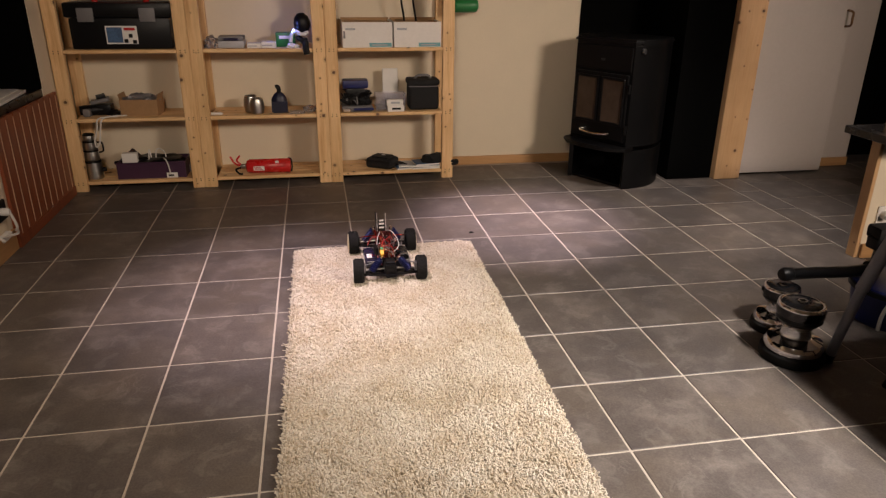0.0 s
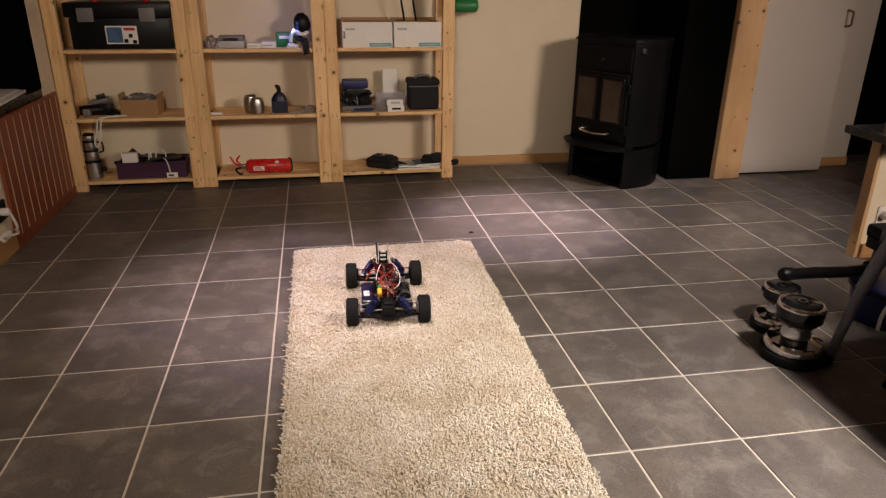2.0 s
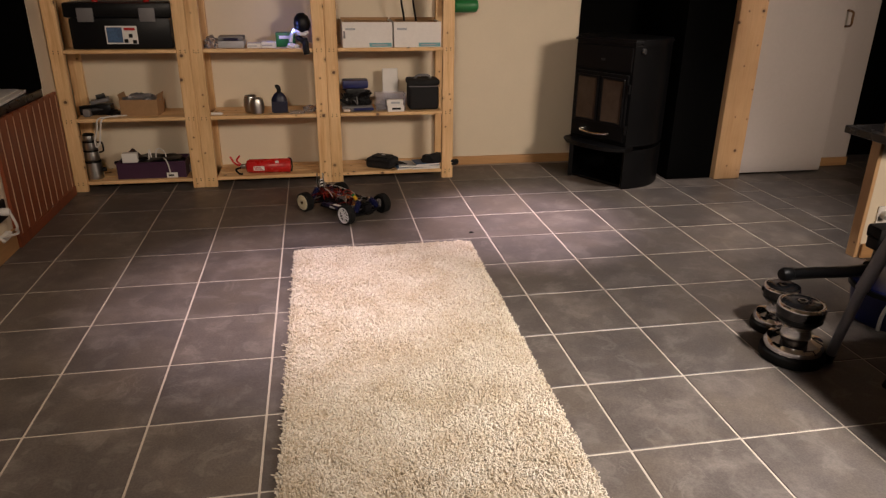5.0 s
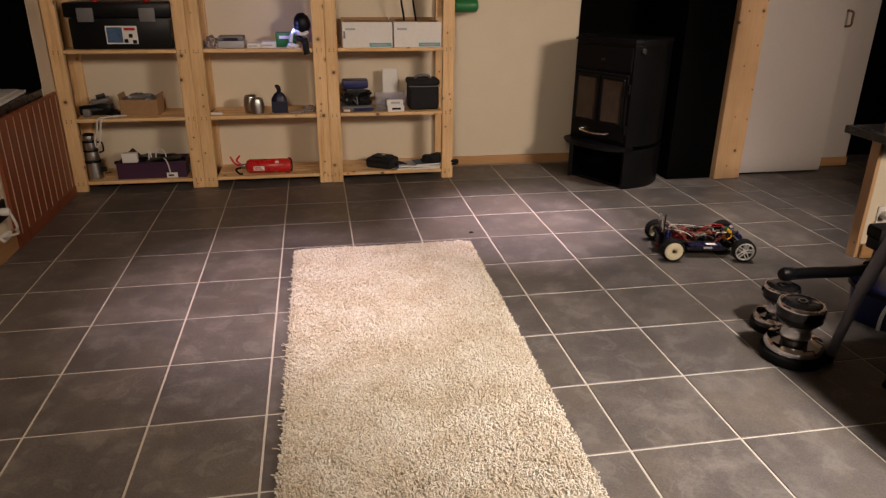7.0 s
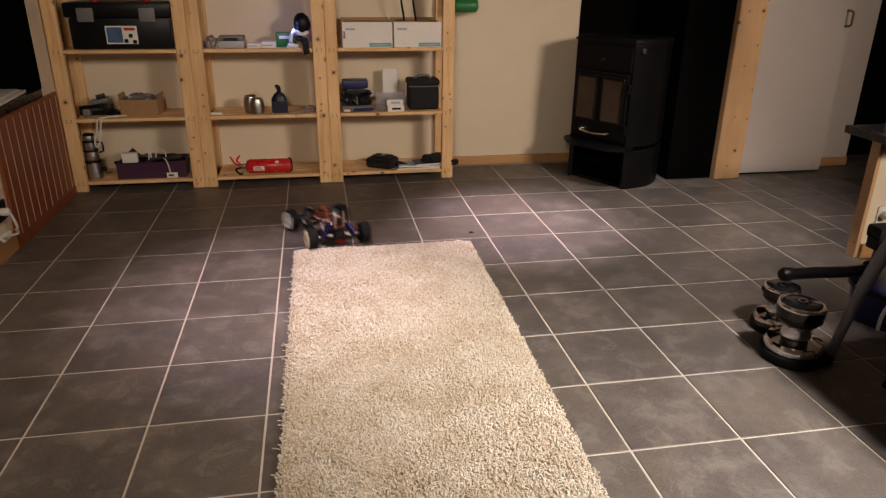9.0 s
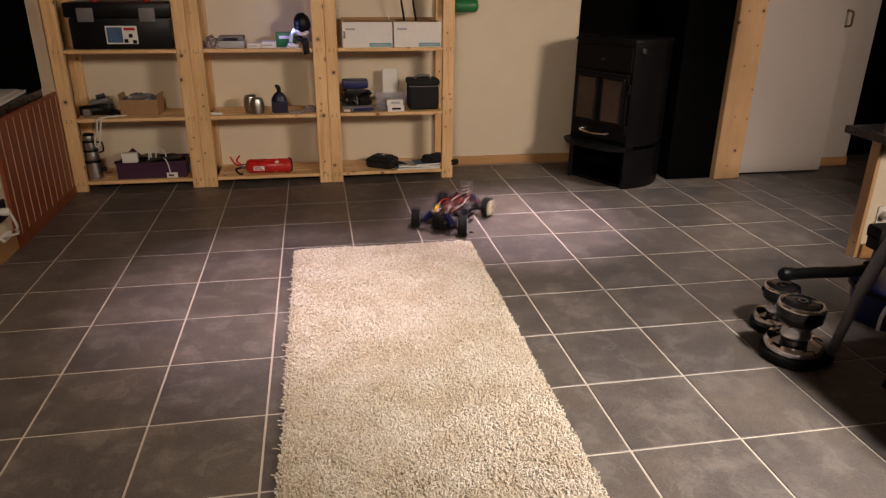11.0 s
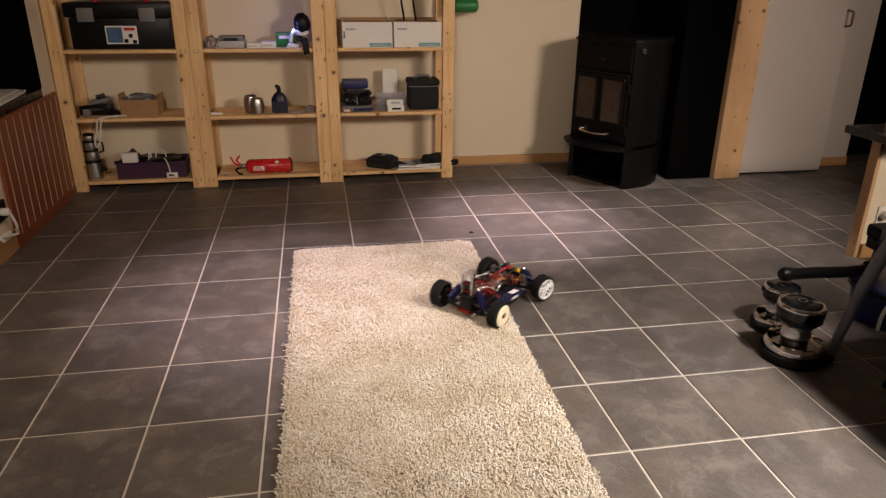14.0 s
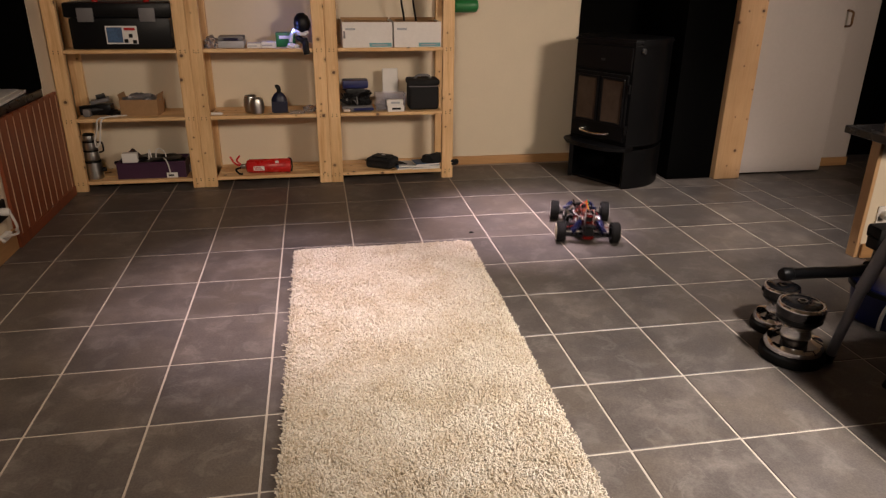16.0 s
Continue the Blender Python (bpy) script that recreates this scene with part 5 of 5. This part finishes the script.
    for z, w in ((0.112, 0.011), (0.130, 0.012), (0.146, 0.010)):
        part("spacer_clip", box(B(), -0.1763, -w, z - 0.004, -0.1750, w, z + 0.004), WHITE_PLASTIC, wing, "white clip")
    part("wing_mount_foot", box(B(), -0.206, -0.022, 0.088, -0.176, 0.022, 0.098, 0.002), BLACK_PLASTIC, car)
    # wires and plugs
    wires = [
        (WIRE_RED, [(0.0, 0.0, 0.085), (0.012, -0.01, 0.116), (0.045, -0.015, 0.136), (0.085, -0.022, 0.136), (0.106, -0.029, 0.124)], 0.0034),
        (WIRE_RED, [(0.03, 0.05, 0.082), (0.05, 0.02, 0.105), (0.085, -0.01, 0.124), (0.108, -0.030, 0.122)], 0.0028),
        (WIRE_RED, [(-0.07, -0.075, 0.07), (-0.10, -0.05, 0.095), (-0.08, -0.01, 0.10), (-0.04, 0.02, 0.090)], 0.0026),
        (WIRE_RED, [(-0.11, 0.02, 0.08), (-0.08, 0.03, 0.105), (-0.05, 0.0, 0.098), (-0.03, -0.03, 0.082)], 0.0024),
        (BLACK_PLASTIC, [(-0.04, 0.05, 0.08), (-0.01, 0.03, 0.110), (0.04, 0.02, 0.112), (0.06, 0.05, 0.078)], 0.0026),
        (BLACK_PLASTIC, [(-0.10, 0.0, 0.09), (-0.095, 0.02, 0.125), (-0.075, 0.03, 0.118), (-0.06, 0.05, 0.080)], 0.0022),
        (WIRE_WHITE, [(0.045, 0.020, 0.075), (0.040, 0.048, 0.096), (-0.02, 0.056, 0.104), (-0.09, 0.046, 0.112), (-0.125, 0.030, 0.116), (-0.138, 0.022, 0.108)], 0.0024),
        (WIRE_WHITE, [(-0.138, -0.012, 0.105), (-0.105, -0.020, 0.106), (-0.070, -0.030, 0.096), (-0.045, -0.035, 0.080)], 0.0022),
        (ORANGE, [(0.10, 0.02, 0.075), (0.05, 0.0, 0.095), (0.0, -0.015, 0.094), (-0.05, -0.02, 0.080)], 0.0026),
        (ORANGE, [(-0.05, 0.02, 0.075), (-0.09, -0.01, 0.090), (-0.12, -0.02, 0.075)], 0.0022),
    ]
    for mat, pts, r in wires:
        part("wire", tube(B(), pts, r * 0.72, 6), mat, car, "", True)
    rng = random.Random(8)
    tones = (WIRE_DARK_RED, BLACK_PLASTIC, BLACK_PLASTIC, WIRE_RED, STEEL, BLACK_PLASTIC, BROWN_WIRE)
    for k in range(30):
        x, y = rng.uniform(-0.13, 0.11), rng.uniform(-0.045, 0.07)
        dx, dy = rng.uniform(0.03, 0.09) * rng.choice((1, -1)), rng.uniform(-0.05, 0.05)
        top = rng.uniform(0.080, 0.108)
        pts = [(x, y, 0.066), (x + dx * 0.25, y + dy * 0.2, top), (x + dx * 0.7, y + dy * 0.8, top - rng.uniform(0, 0.014)), (x + dx, y + dy, 0.068)]
        part("lead", tube(B(), pts, rng.uniform(0.0010, 0.0019), 5, 4), tones[k % len(tones)], car, "", True)
    for k in range(14):
        x, y, z = rng.uniform(-0.13, 0.12), rng.uniform(-0.04, 0.06), rng.uniform(0.084, 0.094)
        part("screw", lathe(B(), [(0, z), (0.0035, z), (0.0035, z + 0.004), (0, z + 0.005)], 8, pose(x, y, 0)), CHROME, car, "", True)
    for x, y, w, h in ((-0.085, 0.0, 0.015, 0.088), (0.055, 0.004, 0.014, 0.084), (-0.125, -0.004, 0.012, 0.092)):
        part("brace_plate", box(B(), x - 0.003, y - w, 0.0346, x + 0.003, y + w, h, 0.002), RED_ALLOY, car, "red anodised brace plate")
    part("antenna_tube", rod(B(), (-0.176, -0.022, 0.098), (-0.178, -0.026, 0.186), 0.0030, 8), BLACK_PLASTIC, car, "short black aerial tube", True)
    tilt = pose(0.116, -0.029, 0.116, 0, 38, 0)
    part("deck_block", box(B(), -0.112, -0.047, 0.0338, 0.086, 0.036, 0.060, 0.004), BLACK_PLASTIC, car)
    kinds = (("bracket", BLACK_PLASTIC), ("bracket", RED_ALLOY), ("connector", BLACK_PLASTIC), ("bracket", ALLOY), ("connector", RED_DARK), ("connector", WHITE_PLASTIC), ("bracket", RED_ALLOY), ("connector", COPPER))
    for k in range(34):
        name, mat = kinds[k % len(kinds)]
        x, y = -0.118 + 0.0071 * k + rng.uniform(-0.006, 0.006), rng.uniform(-0.040, 0.050)
        w, d, h = rng.uniform(0.004, 0.012), rng.uniform(0.003, 0.008), rng.uniform(0.016, 0.034)
        if mat is WHITE_PLASTIC:
            w, d = w * 0.6, d * 0.6
        part(name, box(B(), -w, -d, 0.0, w, d, h, 0.0014, turn=pose(x, y, 0.0602, rng.uniform(-9, 9), rng.uniform(-9, 9), rng.uniform(0, 180))), mat, car)
    for sg in (1, -1):
        part("tower_brace", rod(B(), (-0.140, sg * 0.034, 0.114), (-0.085, sg * 0.030, 0.066), 0.0034, 8), RED_ALLOY, car, "red anodised tower brace", True)
        part("tower_cap", lathe(B(), [(0, 0), (0.006, 0), (0.007, 0.005), (0.004, 0.009), (0, 0.010)], 12, pose(-0.143, sg * 0.040, 0.113)), CHROME, car, "", True)
    plug = part("plug", box(B(), -0.002, -0.008, -0.007, 0.022, 0.008, 0.007, 0.002, turn=tilt), YELLOW, car, "yellow battery plug")
    part("plug_cap", box(B(), -0.016, -0.007, -0.006, -0.0022, 0.007, 0.006, 0.002, turn=tilt), GREEN_PLASTIC, plug, "green plug half")
    part("plug_lead", tube(B(), [(0.134, -0.029, 0.102), (0.140, -0.034, 0.092), (0.132, -0.040, 0.078), (0.112, -0.036, 0.066)], 0.0026, 6), YELLOW, plug, "", True)
    part("sensor_plug", box(B(), 0.038, -0.018, 0.086, 0.054, -0.006, 0.096, 0.002), ORANGE, car, "orange plug")
    part("heat_shrink", box(B(), 0.060, -0.008, 0.084, 0.080, 0.003, 0.094, 0.003), RED_ALLOY, car, "red connector")
    part("antenna_mount", lathe(B(), [(0, 0.034), (0.006, 0.034), (0.005, 0.050), (0.002, 0.056), (0.0015, 0.115), (0, 0.115)], 10, pose(0.110, -0.052, 0)), BLACK_PLASTIC, car, "", True)
    wheels = [(wheel(car, f, s), f, s) for f in (True, False) for s in (1, -1)]
    return car, wheels


CAR, WHEELS = model_car()


def rug_height(x, y):
    inside = min(x - 0.05, 0.87 - x, -0.05 - y)
    return 0.020 * min(1.0, max(0.0, (inside + 0.03) / 0.05))


def drive(x, y, yaw):
    """The car on the floor or the rug's pile, with its pitch and roll."""
    c, s = math.cos(radians(yaw)), math.sin(radians(yaw))
    h = {}
    for u in (1, -1):
        for v in (1, -1):
            dx, dy = u * BASE / 2, v * TRACK
            h[u, v] = rug_height(x + c * dx - s * dy, y + s * dx + c * dy)
    front, rear = (h[1, 1] + h[1, -1]) / 2, (h[-1, 1] + h[-1, -1]) / 2
    left, right = (h[1, 1] + h[-1, 1]) / 2, (h[1, -1] + h[-1, -1]) / 2
    return pose(x, y, (front + rear) / 2, math.degrees(math.atan((left - right) / (2 * TRACK))), -math.degrees(math.atan((front - rear) / BASE)), yaw)


# ---- floor tiles ----
def floor_tiles():
    floor = structure("floor", box(B(), WEST - 0.5, SOUTH - 0.12, -0.06, 4.72, NORTH + 0.12, -0.0022), GROUT, "dark grey square floor tiles with beige grout")

    def mesh(w, d):
        bm = box(B(), -w / 2, -d / 2, -0.010, w / 2, d / 2, 0.0, 0.0016)
        me = bpy.data.meshes.new("tile")
        bm.to_mesh(me)
        bm.free()
        me.materials.append(TILE)
        return me

    rng = random.Random(11)
    gap, s = 0.0068, 0.333
    whole, narrow = mesh(s - gap, s - gap), mesh(0.168 - gap, s - gap)

    def lay(me, x, y):
        t = new("tile", me)
        t.parent = floor
        t.matrix_basis = pose(x, y, rng.uniform(-0.0004, 0.0004), rng.uniform(-0.08, 0.08), rng.uniform(-0.08, 0.08), 180 * rng.randrange(2))

    for i in range(-4, 8):
        for j in range(-11, 5):
            lay(whole, (i + 0.5) * s, (j - 0.5) * s)
    for j in range(-6, 4):
        lay(narrow, 2.664 + 0.084, 0.186 + (j - 0.5) * s)
    for i in range(5):
        for j in range(-6, 4):
            lay(whole, 2.832 + (i + 0.5) * s, 0.366 + (j - 0.5) * s)
    # the rest of the room, behind the camera and past the table
    rest = B()
    cells = [((i + 0.5) * s, (j - 0.5) * s) for i in range(-4, 8) for j in range(-16, -11)]
    cells += [(2.832 + (i + 0.5) * s, 0.366 + (j - 0.5) * s) for i in range(5) for j in range(-17, -6)]
    for x, y in cells:
        if y - s / 2 > SOUTH:
            box(rest, x - s / 2 + gap / 2, y - s / 2 + gap / 2, -0.010, x + s / 2 - gap / 2, y + s / 2 - gap / 2, 0.0)
    tagged(part("tile_field", rest, TILE, floor), kind="stuff")


floor_tiles()


# ---- what moves ----
def motions():
    rows = [
        (0, drive(0.458, -0.316, 270.5)), (0.3, drive(0.457, -0.348, 270.2)), (0.6, drive(0.447, -0.463, 269.2)), (0.9, drive(0.434, -0.559, 268.1)),
        (1.2, drive(0.425, -0.643, 267.6)), (1.5, drive(0.420, -0.690, 267.5)), (1.8, drive(0.420, -0.690, 267.5)),
        (2.1, drive(0.420, -0.690, 267.5)), (2.4, drive(0.420, -0.690, 267.5)), (2.7, drive(0.424, -0.600, 267.9)), (3, drive(0.424, -0.491, 269.0)),
        (3.3, drive(0.420, -0.413, 268.5)), (3.6, drive(0.424, -0.322, 270.5)), (3.9, drive(0.434, -0.205, 273.5)), (4, drive(0.436, -0.107, 276.2)),
        (4.1, drive(0.434, 0.005, 281.0)), (4.2, drive(0.432, 0.154, 286.6)), (4.3, drive(0.412, 0.262, 292.5)), (4.4, drive(0.383, 0.365, 298.5)),
        (4.5, drive(0.350, 0.440, 304.0)), (4.6, drive(0.322, 0.485, 308.0)), (4.7, drive(0.308, 0.505, 310.0)), (4.95, drive(0.308, 0.505, 310.0)),
        (5.1, drive(0.325, 0.485, 310.0)), (5.25, drive(0.385, 0.415, 312.0)), (5.4, drive(0.500, 0.300, 316.0)), (5.55, drive(0.665, 0.165, 321.5)),
        (5.7, drive(0.860, 0.040, 328.0)), (5.85, drive(1.060, -0.060, 334.5)), (6, drive(1.280, -0.145, 340.5)), (6.15, drive(1.510, -0.222, 345.0)),
        (6.3, drive(1.735, -0.266, 347.7)), (6.4, drive(1.880, -0.315, 349.8)), (6.5, drive(1.943, -0.331, 350.0)),
        (6.8, drive(1.943, -0.331, 350.0)), (7, drive(1.940, -0.314, 350.3)), (7.1, drive(1.850, -0.294, 351.1)), (7.2, drive(1.702, -0.240, 357.7)),
        (7.3, drive(1.537, -0.188, 366.1)), (7.4, drive(1.358, -0.161, 377.1)), (7.5, drive(1.184, -0.160, 383.7)),
        (7.6, drive(1.000, -0.187, 394.8)), (7.7, drive(0.848, -0.235, 401.6)), (7.8, drive(0.699, -0.305, 407.9)),
        (7.9, drive(0.563, -0.382, 412.4)), (8, drive(0.428, -0.477, 420.0)), (8.1, drive(0.317, -0.587, 427.1)), (8.2, drive(0.258, -0.677, 432.4)),
        (8.3, drive(0.246, -0.701, 435.3)), (8.4, drive(0.261, -0.637, 436.4)), (8.5, drive(0.278, -0.543, 438.0)),
        (8.6, drive(0.290, -0.432, 440.5)), (8.7, drive(0.291, -0.310, 445.1)), (8.8, drive(0.287, -0.178, 449.6)),
        (8.9, drive(0.261, -0.033, 457.9)), (9, drive(0.211, 0.130, 467.7)), (9.1, drive(0.128, 0.280, 476.2)), (9.2, drive(0.009, 0.407, 486.5)),
        (9.3, drive(-0.115, 0.480, 498.0)), (9.4, drive(-0.225, 0.530, 510.0)), (9.5, drive(-0.305, 0.550, 521.0)),
        (9.6, drive(-0.345, 0.555, 528.0)), (9.7, drive(-0.350, 0.555, 531.0)), (9.8, drive(-0.290, 0.553, 532.0)),
        (9.9, drive(-0.140, 0.548, 533.0)), (10, drive(0.070, 0.538, 533.0)), (10.1, drive(0.310, 0.522, 533.0)), (10.2, drive(0.560, 0.503, 533.0)),
        (10.3, drive(0.800, 0.480, 533.0)), (10.4, drive(1.000, 0.458, 533.0)), (10.5, drive(1.130, 0.442, 534.0)),
        (10.6, drive(1.170, 0.437, 537.0)), (10.7, drive(1.140, 0.442, 545.0)), (10.8, drive(1.060, 0.435, 559.0)),
        (10.9, drive(0.955, 0.370, 577.0)), (11, drive(0.860, 0.250, 595.0)), (11.1, drive(0.785, 0.085, 612.0)), (11.2, drive(0.745, -0.095, 626.0)),
        (11.3, drive(0.741, -0.209, 636.8)), (11.4, drive(0.773, -0.294, 643.9)), (11.5, drive(0.817, -0.394, 649.2)),
        (11.6, drive(0.865, -0.496, 658.6)), (11.7, drive(0.933, -0.586, 664.4)), (11.8, drive(1.011, -0.659, 672.0)),
        (11.9, drive(1.095, -0.726, 680.3)), (12, drive(1.176, -0.777, 691.0)), (12.1, drive(1.273, -0.811, 697.6)),
        (12.2, drive(1.368, -0.837, 705.3)), (12.3, drive(1.457, -0.857, 707.3)), (12.4, drive(1.525, -0.886, 706.7)),
        (12.6, drive(1.532, -0.904, 707.8)), (12.8, drive(1.532, -0.904, 707.8)), (12.9, drive(1.530, -0.892, 707.7)),
        (13, drive(1.454, -0.860, 714.1)), (13.1, drive(1.328, -0.813, 723.1)), (13.2, drive(1.153, -0.777, 739.5)),
        (13.3, drive(0.989, -0.765, 749.6)), (13.4, drive(0.840, -0.785, 759.7)), (13.5, drive(0.734, -0.817, 766.6)),
        (13.6, drive(0.707, -0.831, 770.4)), (13.7, drive(0.727, -0.818, 769.3)), (13.8, drive(0.762, -0.788, 767.0)),
        (14, drive(0.832, -0.734, 762.7)), (14.2, drive(0.910, -0.676, 759.4)), (14.4, drive(0.983, -0.627, 758.8)),
        (14.6, drive(1.094, -0.527, 760.1)), (14.8, drive(1.214, -0.428, 761.0)), (15, drive(1.329, -0.312, 764.5)),
        (15.1, drive(1.377, -0.252, 769.0)), (15.2, drive(1.419, -0.186, 773.2)), (15.3, drive(1.458, -0.112, 778.1)),
        (15.4, drive(1.489, -0.033, 782.8)), (15.5, drive(1.510, 0.042, 787.6)), (15.6, drive(1.525, 0.106, 793.1)),
        (15.7, drive(1.531, 0.137, 794.9)), (15.8, drive(1.530, 0.140, 794.5)), (16, drive(1.495, 0.023, 796.5)),
    ]
    walk(CAR, rows)
    # wheels roll by the way the car goes, and the front pair steers by the curve it takes
    path = [(t, m.translation.copy(), m.to_euler().z) for t, m in rows]
    steer, rolled, roll = [], [], 0.0
    for k, (t, at, yaw) in enumerate(path):
        if k:
            t0, a0, y0 = path[k - 1]
            mid = y0 + math.remainder(yaw - y0, 2 * math.pi) / 2
            ds = (at - a0).x * math.cos(mid) + (at - a0).y * math.sin(mid)
            roll += ds / WHEEL_R
            dy = math.remainder(yaw - y0, 2 * math.pi)
            if abs(ds) > 0.015:
                steer.append(((t + t0) / 2, max(-0.42, min(0.42, math.atan(BASE * dy / ds)))))
        rolled.append((t, roll))

    # while it still rolls back, the front pair is already turned the other way
    steer = [(t, 0.40 if 7.9 < t < 8.3 else v) for t, v in steer]

    def between(table, t):
        for (ta, va), (tb, vb) in zip(table, table[1:]):
            if ta <= t <= tb:
                return va + (vb - va) * (t - ta) / (tb - ta)
        return table[0][1] if t < table[0][0] else table[-1][1]

    for hub, front, side in WHEELS:
        keys = []
        for f in range(0, 481):
            t = f / 30
            m = Matrix.Translation(hub.matrix_basis.translation)
            if front:
                soft = sum(between(steer, t + d) for d in (-0.1, 0.0, 0.1)) / 3
                m = m @ Matrix.Rotation(soft, 4, "Z")
            keys.append((t, m @ Matrix.Rotation(between(rolled, t), 4, "Y")))
        walk(hub, keys)


motions()
